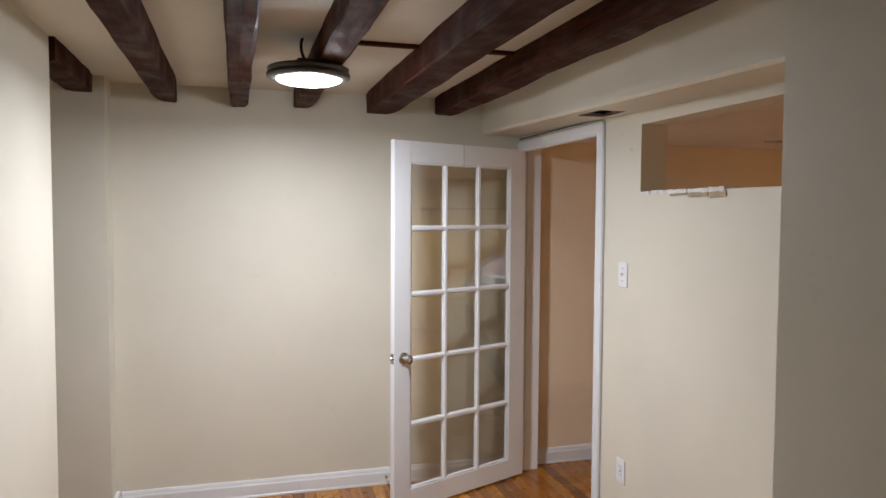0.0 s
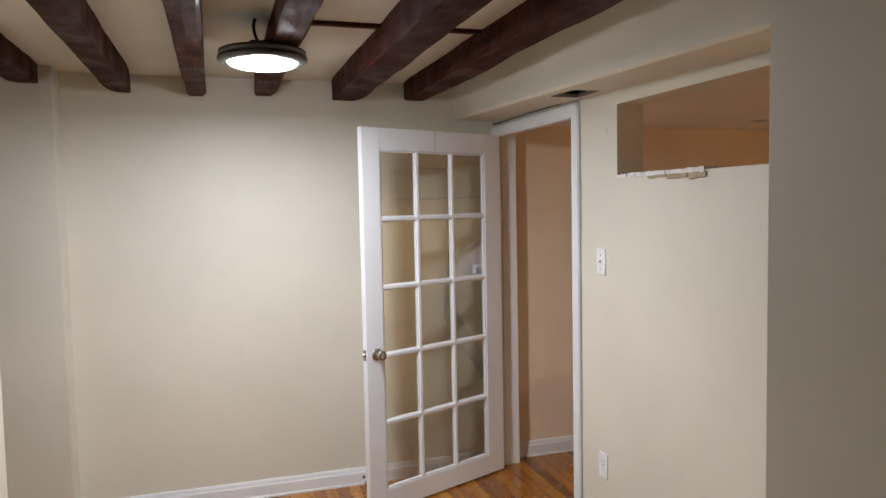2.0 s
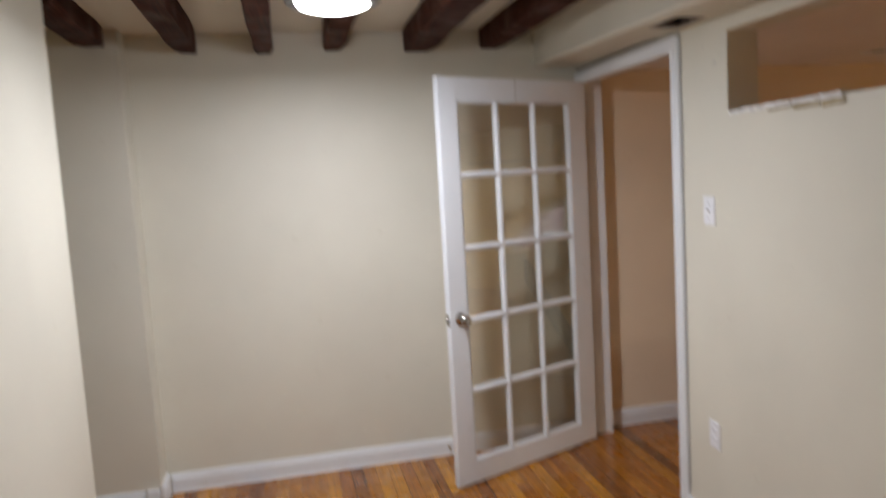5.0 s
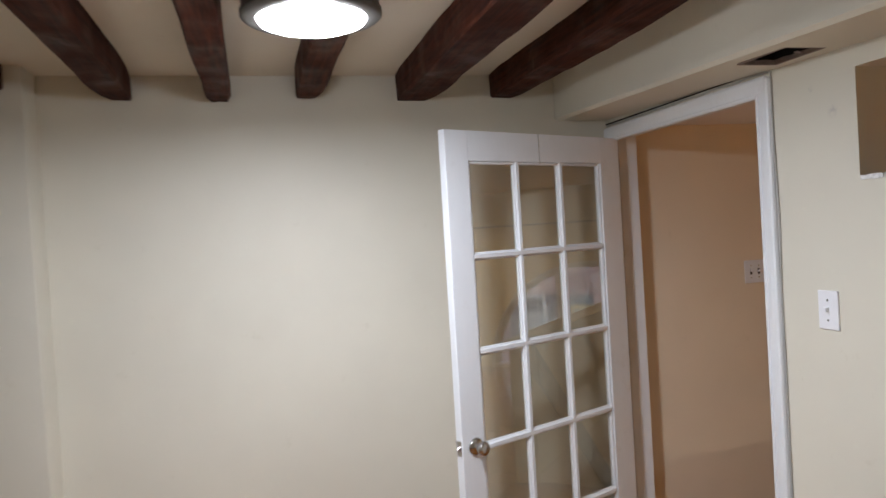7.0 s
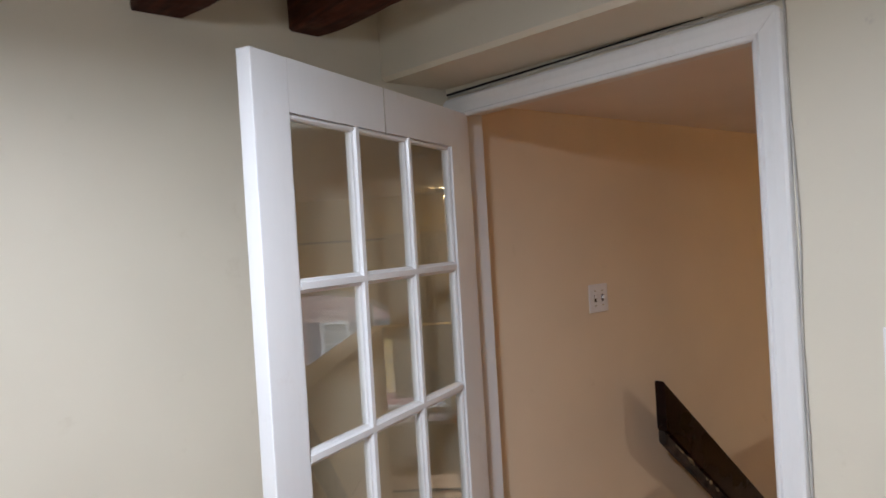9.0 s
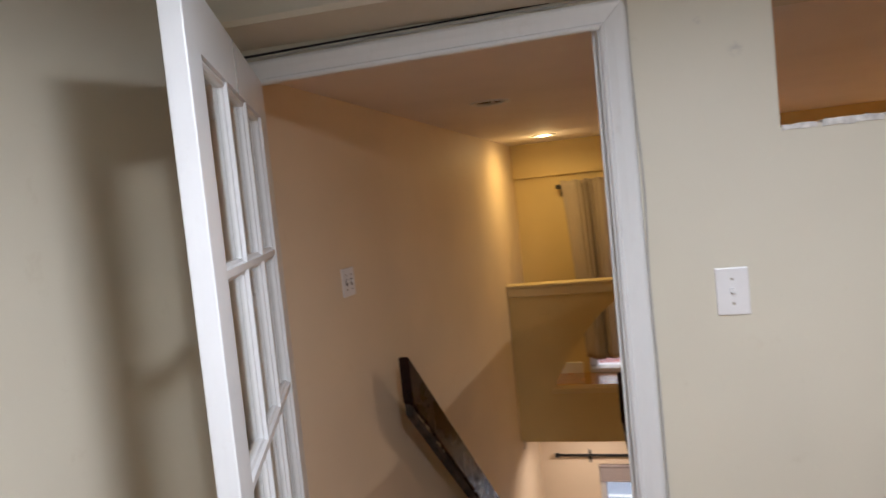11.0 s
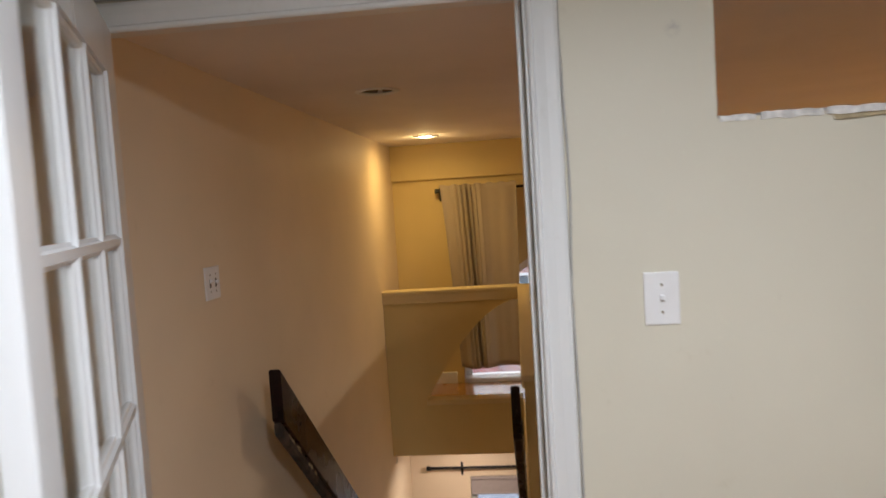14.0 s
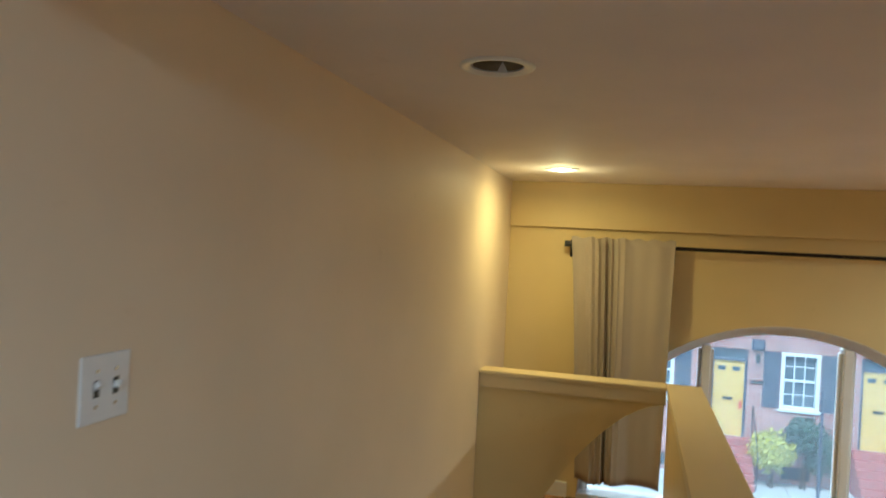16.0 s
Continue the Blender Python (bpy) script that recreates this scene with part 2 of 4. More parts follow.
def brick_material():
    m, n, l, b = material("street_brick", 0.85)
    t = n.new("ShaderNodeTexCoord")
    sep, comb = n.new("ShaderNodeSeparateXYZ"), n.new("ShaderNodeCombineXYZ")
    l.new(t.outputs["Object"], sep.inputs[0])
    l.new(sep.outputs[1], comb.inputs[0])
    l.new(sep.outputs[2], comb.inputs[1])
    br = n.new("ShaderNodeTexBrick")
    br.inputs["Scale"].default_value = 1.0
    br.inputs["Brick Width"].default_value, br.inputs["Row Height"].default_value = 0.21, 0.075
    br.inputs["Mortar Size"].default_value, br.inputs["Bias"].default_value = 0.011, -0.2
    for s, c in (("Color1", (0.40, 0.145, 0.12)), ("Color2", (0.27, 0.085, 0.075)), ("Mortar", (0.52, 0.44, 0.41))):
        br.inputs[s].default_value = (*c, 1)
    l.new(comb.outputs[0], br.inputs["Vector"])
    dirt = ramp(n, l, noise_tex(n, l, coords(n, l), 1.5, 5), [(0.3, (0.75, 0.72, 0.72)), (0.65, (1.05, 1, 1))])
    l.new(mixed(n, l, br.outputs["Color"], dirt, 0.8, "MULTIPLY"), b.inputs["Base Color"])
    bump(n, l, b, br.outputs["Fac"], -0.4, 0.01)
    return m


BRICK = brick_material()
YDOOR = plain("yellow_door_paint", (0.62, 0.40, 0.09), 0.4, var=0.06, scale=8)
NAVY = plain("dark_shutter_paint", (0.055, 0.062, 0.095), 0.5)
OUTWHITE = plain("white_sash_paint", (0.72, 0.72, 0.72), 0.5, var=0.05)
WINDARK = plain("far_glass_and_dark_rooms", (0.06, 0.09, 0.12), 0.06)
STONE = plain("pavement_concrete", (0.44, 0.43, 0.42), 0.85, var=0.12, scale=5)
ASPHALT = plain("asphalt", (0.24, 0.27, 0.33), 0.85, var=0.15, scale=40)
GROUNDM = plain("street_ground", (0.2, 0.15, 0.13), 0.9, var=0.2, scale=2)
PALEBAND = plain("pale_band", (0.7, 0.7, 0.68), 0.7)
REDBRICK = plain("red_brick_steps", (0.34, 0.10, 0.08), 0.8, var=0.25, scale=12)
LEAFY = plain("yellow_green_leaves", (0.50, 0.45, 0.06), 0.6, var=0.35, scale=9)
LEAFD = plain("dark_green_leaves", (0.03, 0.065, 0.03), 0.6, var=0.4, scale=9)
STEM = plain("shrub_stem", (0.08, 0.05, 0.03), 0.9)
REDTAG = plain("red_tag", (0.55, 0.06, 0.03), 0.6)

# ---- mesh helpers ----


def add_box(bm, x0, x1, y0, y1, z0, z1, bevel=0.0, segs=1):
    vs = [bm.verts.new((x, y, z)) for x in (x0, x1) for y in (y0, y1) for z in (z0, z1)]
    fs = [(0, 1, 3, 2), (4, 6, 7, 5), (0, 4, 5, 1), (2, 3, 7, 6), (0, 2, 6, 4), (1, 5, 7, 3)]
    faces = [bm.faces.new([vs[k] for k in f]) for f in fs]
    if bevel:
        edges = list({e for f in faces for e in f.edges})
        bmesh.ops.bevel(bm, geom=edges, offset=bevel, segments=segs, affect="EDGES", profile=0.6)
    return vs


def boxes(*dims, bevel=0.0, segs=1):
    bm = bmesh.new()
    for d in dims:
        add_box(bm, *d, bevel=bevel, segs=segs)
    return bm


def add_tube(bm, a, b, r0, r1=None, n=16, caps=True):
    a, b = Vector(a), Vector(b)
    r1 = r0 if r1 is None else r1
    q = (b - a).to_track_quat("Z", "Y")
    rings = []
    for p, r in ((a, r0), (b, r1)):
        rings.append([bm.verts.new(p + q @ Vector((r * math.cos(6.28318 * k / n), r * math.sin(6.28318 * k / n), 0))) for k in range(n)])
    for k in range(n):
        bm.faces.new((rings[0][k], rings[0][(k + 1) % n], rings[1][(k + 1) % n], rings[1][k]))
    if caps:
        bm.faces.new(rings[0][::-1])
        bm.faces.new(rings[1])


def lathe(profile, n=32, axis="Z"):
    """A turned shape from (radius, height) pairs about z."""
    bm = bmesh.new()
    rings = []
    for r, h in profile:
        rings.append([bm.verts.new((r * math.cos(6.28318 * k / n), r * math.sin(6.28318 * k / n), h)) for k in range(n)] if r > 1e-6 else [bm.verts.new((0, 0, h))])
    for a, b in zip(rings, rings[1:]):
        for k in range(n):
            f = [a[k % len(a)], a[(k + 1) % len(a)], b[(k + 1) % len(b)], b[k % len(b)]]
            f = list(dict.fromkeys(f))
            if len(f) > 2:
                bm.faces.new(f)
    bmesh.ops.recalc_face_normals(bm, faces=bm.faces)
    return bm


def solid(xs, ys, zs, empty):
    """A block cut by grid lines; cells for which empty(i, j, k) holds are left out. Only outer faces are made."""
    bm, vert = bmesh.new(), {}

    def v(i, j, k):
        if (i, j, k) not in vert:
            vert[i, j, k] = bm.verts.new((xs[i], ys[j], zs[k]))
        return vert[i, j, k]

    nx, ny, nz = len(xs) - 1, len(ys) - 1, len(zs) - 1

    def full(i, j, k):
        return 0 <= i < nx and 0 <= j < ny and 0 <= k < nz and not empty(i, j, k)

    for i in range(nx):
        for j in range(ny):
            for k in range(nz):
                if not full(i, j, k):
                    continue
                for d, q in (((-1, 0, 0), ((0, 0, 0), (0, 0, 1), (0, 1, 1), (0, 1, 0))), ((1, 0, 0), ((1, 0, 0), (1, 1, 0), (1, 1, 1), (1, 0, 1))),
                             ((0, -1, 0), ((0, 0, 0), (1, 0, 0), (1, 0, 1), (0, 0, 1))), ((0, 1, 0), ((0, 1, 0), (0, 1, 1), (1, 1, 1), (1, 1, 0))),
                             ((0, 0, -1), ((0, 0, 0), (0, 1, 0), (1, 1, 0), (1, 0, 0))), ((0, 0, 1), ((0, 0, 1), (1, 0, 1), (1, 1, 1), (0, 1, 1)))):
                    if not full(i + d[0], j + d[1], k + d[2]):
                        bm.faces.new([v(i + a, j + b, k + c) for a, b, c in q])
    return bm


def mesh_object(name, bm, mat, smooth=False):
    me = bpy.data.meshes.new(name)
    bm.normal_update()
    bm.to_mesh(me)
    bm.free()
    if mat:
        me.materials.append(mat)
    if smooth:
        me.polygons.foreach_set("use_smooth", [True] * len(me.polygons))
    return new(name, me)


def part(name, bm, mat, parent, label="", smooth=False):
    ob = mesh_object(name, bm, mat, smooth)
    ob.parent = parent
    if label:
        ob["label"] = label
    return ob


def thing(name, label, category, m=None, group="", kind=""):
    ob = new(name)
    ob.empty_display_size = 0.1
    ob.matrix_world = m or Matrix()
    return tagged(ob, label, category, group, kind)


def structure(name, bm, mat, label, category="wall"):
    return tagged(mesh_object(name, bm, mat), label, category, kind="structure")


def wire(name, pts, radius, mat, parent=None, cyclic=False):
    """A round cable swept through points, as a mesh."""
    bm = bmesh.new()
    prev = None
    n = 8
    for k, p in enumerate(pts):
        p = Vector(p)
        d = (Vector(pts[min(k + 1, len(pts) - 1)]) - Vector(pts[max(k - 1, 0)])).normalized()
        q = d.to_track_quat("Z", "Y")
        ring = [bm.verts.new(p + q @ Vector((radius * math.cos(6.28318 * i / n), radius * math.sin(6.28318 * i / n), 0))) for i in range(n)]
        if prev:
            off = min(range(n), key=lambda o: (ring[o].co - prev[0].co).length)
            ring = ring[off:] + ring[:off]
            for i in range(n):
                bm.faces.new((prev[i], prev[(i + 1) % n], ring[(i + 1) % n], ring[i]))
        prev = ring
    bmesh.ops.recalc_face_normals(bm, faces=bm.faces)
    ob = mesh_object(name, bm, mat, True)
    if parent:
        ob.parent = parent
    return ob


# ---- bedroom shell ----
CZ = 2.375          # ceiling
FAR = 4.82          # far wall
RX = 2.0            # right wall, room side
RW = 2.13           # right wall, stair side
LX = -0.46          # left wall
NX = 1.198          # near right wall, where the room narrows
DOOR_Y0, DOOR_Y1, DOOR_Z = 3.774, 4.815, 2.095
HOLE_Y0, HOLE_Y1, HOLE_Z0, HOLE_Z1 = 1.95, 3.386, 1.768, 2.072
HC = 2.145          # stair hall ceiling
HY = 4.90           # stair hall left wall
FX = 6.76           # front wall, room side
LOW = -2.75         # lower floor

# far wall with the shallow chase beside it
structure("wall_far", solid([-1.9, -0.395, RX], [4.64, FAR, 5.0], [-0.05, 2.5], lambda i, j, k: i == 1 and j == 0), WALL, "cream painted plaster wall with a shallow chase in the corner")
# wall with the doorway and the torn opening
ys = [1.6, HOLE_Y0, HOLE_Y1, DOOR_Y0, DOOR_Y1, HY]
zs = [-0.05, HOLE_Z0, HOLE_Z1, DOOR_Z, 2.5]
structure("wall_right", solid([RX, RW], ys, zs, lambda i, j, k: (j == 3 and k < 3) or (j == 1 and k == 1)), WALL, "cream painted partition wall with a doorway and a torn transom opening")
structure("wall_left", boxes((LX - 0.12, LX, -1.6, 3.775, -0.05, 2.5), bevel=0.004), WALL, "cream painted wall ending beside an open alcove")
structure("wall_alcove", boxes((-1.9, -1.78, 3.655, 4.64, -0.05, 2.5)), WALL, "plain cream painted alcove wall")
structure("wall_alcove_side", boxes((-1.9, LX - 0.12, 3.655, 3.775, -0.05, 2.5)), WALL, "plain cream painted alcove side wall")
structure("wall_near_right", solid([NX, NX + 0.12, RX], [-1.6, 1.48, 1.6], [-0.05, 2.5], lambda i, j, k: i == 1 and j == 0), WALL, "cream painted wall corner where the room narrows")
structure("wall_back", boxes((LX, NX, -1.72, -1.6, -0.05, 2.5)), WALL, "plain cream painted back wall")
structure("ceiling_room", boxes((-1.9, RW, -1.72, 5.0, CZ, 2.5)), CEIL, "cream painted plaster ceiling between the beams", "ceiling")

# boxed soffit over the doorway, sagging a little towards the near end, with a hole cut for a duct
VX0, VX1, VY0, VY1 = 1.812, 1.946, 3.425, 3.628


def soffit_z(y):
    return 2.092 + (2.163 - 2.092) * (y - 1.6) / (FAR - 1.6)


bm = bmesh.new()
rows = []
for y in (1.6, 2.2, 2.8, VY0, VY1, 4.1, FAR):
    z = soffit_z(y)
    rows.append([bm.verts.new(q) for q in ((1.743, y, CZ), (1.743, y, z + 0.012), (1.755, y, z), (VX0, y, z), (VX1, y, z), (RX, y, z))])
for j, (a, b) in enumerate(zip(rows, rows[1:])):
    for k in range(5):
        if (j, k) != (3, 3):
            bm.faces.new((a[k], b[k], b[k + 1], a[k + 1]))
soffit = structure("soffit", bm, WALL, "cream painted boxed soffit along the wall", "soffit")

# ---- ceiling beams ----


def beam(x0, x1, y0, y1, z0, seed, taper=0.03):
    """A hewn beam: wavy faces, worn lower edges, an end cut back to a narrower face."""
    rnd = random.Random(seed)
    bm = bmesh.new()
    n, rings = 46, []
    c, hw = (x0 + x1) / 2, (x1 - x0) / 2
    for k in range(n + 1):
        y = y0 + (y1 - y0) * k / n
        end = max(0.0, 1 - (y1 - y) / 0.16)
        w = hw - taper * end * 0.4
        wob = lambda s: noise.noise(Vector((seed * 7.3 + s, y * 2.3, s))) * 0.008 + noise.noise(Vector((seed * 3.1, y * 11, s * 5))) * 0.004
        z = z0 + 0.012 * end
        ch = 0.007 + 0.004 * noise.noise(Vector((seed, y * 4, 3.3)))
        pts = [(c - w + wob(1), CZ + 0.01), (c - w + wob(2), z + 0.05 + wob(3)), (c - w + wob(2), z + ch), (c - w + ch + wob(4), z + wob(5)), (c + wob(9) * 0.5, z + wob(6)),
               (c + w - ch + wob(6), z + wob(7)), (c + w + wob(8), z + ch), (c + w + wob(8), z + 0.05 + wob(3)), (c + w + wob(1), CZ + 0.01)]
        rings.append([bm.verts.new((px, y, pz)) for px, pz in pts])
    for a, b in zip(rings, rings[1:]):
        for k in range(len(a) - 1):
            bm.faces.new((a[k], b[k], b[k + 1], a[k + 1]))
    bm.faces.new(rings[0])
    bm.faces.new(rings[-1][::-1])
    bmesh.ops.recalc_face_normals(bm, faces=bm.faces)
    return bm


for k, (x0, x1, y0, z0) in enumerate(((-0.15, -0.042, -1.55, 2.266), (0.228, 0.328, -1.55, 2.258), (0.575, 0.682, -1.55, 2.268), (0.998, 1.156, -1.55, 2.254), (1.424, 1.548, 1.62, 2.262))):
    tagged(mesh_object("ceiling_beam", beam(x0, x1, y0, FAR, z0, k + 1), BEAM), "dark brown hewn wooden ceiling beam with worn edges", "beam", "ceiling beams")
side_beam = tagged(mesh_object("ceiling_beam", beam(-0.56, -0.44, 3.78, 4.64, 2.275, 9), BEAM), "dark brown hewn wooden beam over the alcove opening", "beam", "ceiling beams")
for x0, x1 in ((0.685, 1.0), (1.155, 1.427)):
    tagged(mesh_object("ceiling_batten", boxes((x0 - 0.01, x1 + 0.01, 3.475, 3.505, CZ - 0.016, CZ + 0.002), bevel=0.002), BEAM), "thin dark batten across the ceiling between two beams", "batten", "ceiling battens")

# ---- stair hall and front room shell ----
structure("wall_hall_left", boxes((RX, FX + 0.2, HY, HY + 0.15, LOW - 0.1, 2.5)), HALL, "tan painted stair wall running down to the lower floor")
structure("ceiling_hall", solid([RW, 3.571, 3.709, FX], [-1.2, 4.341, 4.479, HY], [HC, 2.3], lambda i, j, k: i == 1 and j == 1), HALLCEIL, "flat painted ceiling over the stairs and front room", "ceiling")
structure("wall_front_room_end", boxes((RW, FX, -1.35, -1.2, -0.3, 2.3)), HALL, "plain painted end wall of the front room")
structure("wall_front_room_back", boxes((RW - 0.06, RW, -1.35, 1.6, -0.3, 2.3)), HALL, "plain painted back wall of the front room")
structure("floor_front_room", solid([RW, 3.12, 5.985, FX], [-1.2, 3.66, HY], [-0.30, 0.0], lambda i, j, k: i < 2 and j == 1), OAK, "polished oak floor of the front room around the stairwell", "floor")

# front wall with the half-round window and the lower window
WY, WR, WZ = 3.09, 1.268, 0.0
LWY0, LWY1, LWZ0, LWZ1 = 3.35, 4.363, -2.3, -0.862


def front_wall():
    bm = bmesh.new()
    n = 40
    arc = [(WY + WR * math.cos(math.pi * k / n), WZ + WR * math.sin(math.pi * k / n)) for k in range(n + 1)]
    top = HC + 0.15
    for x, flip in ((FX, False), (FX + 0.22, True)):
        def face(pts):
            vs = [bm.verts.new((x, y, z)) for y, z in pts]
            bm.faces.new(vs[::-1] if flip else vs)
        for (a, za), (b, zb) in zip(arc, arc[1:]):
            face([(a, za), (a, top), (b, top), (b, zb)])
        face([(HY, WZ), (HY, top), (WY + WR, top), (WY + WR, WZ)])
        face([(WY - WR, WZ), (WY - WR, top), (-1.35, top), (-1.35, WZ)])
        lo = LOW - 0.1
        face([(HY, lo), (HY, WZ), (LWY1, WZ), (LWY1, lo)])
        face([(LWY0, lo), (LWY0, WZ), (-1.35, WZ), (-1.35, lo)])
        face([(LWY1, LWZ1), (LWY1, WZ), (LWY0, WZ), (LWY0, LWZ1)])
        face([(LWY1, lo), (LWY1, LWZ0), (LWY0, LWZ0), (LWY0, lo)])
    loop = [*arc, arc[0]]
    sq = [(LWY0, LWZ0), (LWY0, LWZ1), (LWY1, LWZ1), (LWY1, LWZ0), (LWY0, LWZ0)]
    for ring in (loop, sq):
        for (a, za), (b, zb) in zip(ring, ring[1:]):
            bm.faces.new([bm.verts.new(p) for p in ((FX, a, za), (FX, b, zb), (FX + 0.22, b, zb), (FX + 0.22, a, za))])
    bmesh.ops.remove_doubles(bm, verts=bm.verts, dist=0.0005)
    bmesh.ops.recalc_face_normals(bm, faces=bm.faces)
    return bm


wall_front = structure("wall_front", front_wall(), YELLOW, "yellow painted front wall with a half-round window, tan below")
wall_front.data.materials.append(HALL)
for f in wall_front.data.polygons:
    f.material_index = 1 if f.center.z < -0.1 else 0
structure("trim_front_band", boxes((FX - 0.035, FX + 0.002, -1.2, HY, 1.835, HC + 0.002), bevel=0.003), YELLOW, "yellow painted raised band along the top of the wall", "band")
# lower storey
structure("floor_lower", boxes((RW, FX, -1.2, HY, LOW - 0.1, LOW)), OAK, "wooden floor of the lower storey", "floor")
structure("wall_lower_back", boxes((RW - 0.1, RW, -1.2, HY, LOW - 0.1, -0.3)), HALL, "plain painted wall under the landing")
structure("wall_lower_end", boxes((RW, FX, -1.35, -1.2, LOW - 0.1, -0.3)), HALL, "plain painted end wall of the lower storey")
structure("ceiling_lower", solid([RW, 3.12, 5.985, FX], [-1.2, 3.66, HY], [-0.372, -0.302], lambda i, j, k: i == 1 and j == 1), HALLCEIL, "painted ceiling of the lower storey around the stairwell", "ceiling")

# ---- floor of the bedroom: base and separate strips ----
floor = structure("floor", boxes((-1.9, RW, -1.6, FAR, -0.12, -0.012), (RW, 3.115, 3.66, HY, -0.30, -0.013)), DARK, "worn varnished oak strip floor", "floor")

# ---- door frame, cable, door ----
door_1 = thing("door_1", "white painted door casing with rounded upper corners", "door frame", kind="structure")
JY0, JY1 = DOOR_Y0, DOOR_Y1


CY0, CY1, CZ0 = JY0 + 0.006, 4.768, 2.058      # inner edges of the casing
WRIGHT, WLEFT, WHEAD = 0.068, 0.056, 0.067     # its widths


def casing(side):
    """Moulded casing, mitred at the upper corners, which are rounded outside. side: right, left or head."""
    wide = {"right": WRIGHT, "left": WLEFT, "head": WHEAD}[side]
    prof = [(0.0, 0.0), (0.0, 0.009), (0.004, 0.014), (0.011, 0.0155), (0.015, 0.012), (0.019, 0.0125), (wide * 0.55, 0.0165), (wide - 0.010, 0.0185), (wide - 0.003, 0.0155), (wide, 0.008), (wide, 0.0)]
    bm = bmesh.new()
    rings = []
    steps = (0.0, 0.5, 0.95, 0.97, 0.98, 0.985, 0.99, 0.995, 1.0)
    if side == "head":
        steps = (0.0, 0.01, 0.02, 0.035, 0.06, 0.3, 0.7, 0.94, 0.965, 0.98, 0.99, 1.0)
    for f in steps:
        ring = []
        for u, d in prof:
            k = u / wide
            if side == "head":
                a, b = CY0 - k * WRIGHT + 0.0006, CY1 + k * WLEFT - 0.0006
                y, z = a + (b - a) * f, CZ0 + u
            else:
                y, z = (CY0 - u if side == "right" else CY1 + u), (CZ0 + k * WHEAD - 0.0006) * f
            r = 0.03
            for yc, s in ((CY0 - WRIGHT + r, -1), (CY1 + WLEFT - r, 1)):
                v = Vector((y - yc, z - (CZ0 + WHEAD - r)))
                if v.x * s > 0 and v.y > 0 and v.length > r:
                    v = v.normalized() * r
                    y, z = yc + v.x, CZ0 + WHEAD - r + v.y
            ring.append(bm.verts.new((RX - d, y, z)))
        rings.append(ring)
    for p, q in zip(rings, rings[1:]):
        for k in range(len(prof)):
            n = (k + 1) % len(prof)
            bm.faces.new((p[k], p[n], q[n], q[k]))
    bm.faces.new(rings[0])
    bm.faces.new(rings[-1][::-1])
    bmesh.ops.recalc_face_normals(bm, faces=bm.faces)
    return bm


part("casing_leg", casing("right"), TRIM, door_1)
part("casing_leg", casing("left"), TRIM, door_1)
part("casing_head", casing("head"), TRIM, door_1)
part("jamb", boxes((RX - 0.002, RW + 0.012, JY0, JY0 + 0.012, 0, DOOR_Z), bevel=0.002), TRIM, door_1)
part("jamb", boxes((RX - 0.002, RW + 0.012, JY1 - 0.010, JY1, 0, DOOR_Z), bevel=0.002), TRIM, door_1)
part("jamb", boxes((RX - 0.002, RW + 0.012, JY0 + 0.012, JY1 - 0.010, DOOR_Z - 0.010, DOOR_Z), bevel=0.002), TRIM, door_1)
part("door_stop", boxes((RX + 0.045, RW + 0.010, JY0 + 0.012, JY0 + 0.027, 0, DOOR_Z - 0.010), bevel=0.002), TRIM, door_1)
part("door_stop", boxes((RX + 0.045, RX + 0.085, JY1 - 0.016, JY1 - 0.010, 0, DOOR_Z - 0.010), bevel=0.002), TRIM, door_1)
part("door_stop", boxes((RX + 0.045, RX + 0.085, JY0 + 0.027, JY1 - 0.016, DOOR_Z - 0.016, DOOR_Z - 0.010), bevel=0.002), TRIM, door_1)
part("hall_casing", boxes((RW, RW + 0.016, JY0 - 0.075, JY0 + 0.006, 0, 2.135), bevel=0.003), TRIM, door_1)
part("hall_casing", boxes((RW, RW + 0.016, JY1 - 0.004, JY1 + 0.06, 0, 2.135), bevel=0.003), TRIM, door_1)
part("hall_casing", boxes((RW, RW + 0.0155, JY0 + 0.006, JY1 - 0.004, DOOR_Z - 0.004, 2.135), bevel=0.003), TRIM, door_1)
part("bare_hinge_strip", boxes((RX - 0.021, RX - 0.010, 4.752, 4.766, 0.02, 2.04)), BAREWOOD, door_1, "bare unpainted wood strip by the hinges")

pts = []
for k in range(41):
    y = 4.80 - (4.80 - 3.71) * k / 40
    pts.append((RX - 0.008, y, 2.1315 + 0.002 * math.sin(k * 0.9) + 0.002 * k / 40))
for k in range(1, 80):
    z = 2.128 - 2.02 * k / 80
    pts.append((RX - 0.004, 3.710 + 0.0015 * math.sin(k * 0.31) - 0.006 * math.exp(-((z - 1.62) / 0.16) ** 2) - 0.004 * math.exp(-((z - 1.0) / 0.2) ** 2), z))
tagged(wire("cable", pts, 0.0026, CABLE), "thin grey cable tacked along the door casing", "cable")


def gap_shade_wedge():
    """A solid near-black sliver for the gap's shade; it widens towards the corner."""
    bm = boxes((RX - 0.008, RX - 0.001, 3.78, 4.81, 2.1385, 2.1445))
    for v in bm.verts:
        if v.co.z < 2.14:
            v.co.z += 0.0045 * (4.81 - v.co.y)
    return bm


tagged(mesh_object("gap_shade_strip", gap_shade_wedge(), DARK), "dark strip painted as the shade in the gap between casing and soffit", "gap strip")

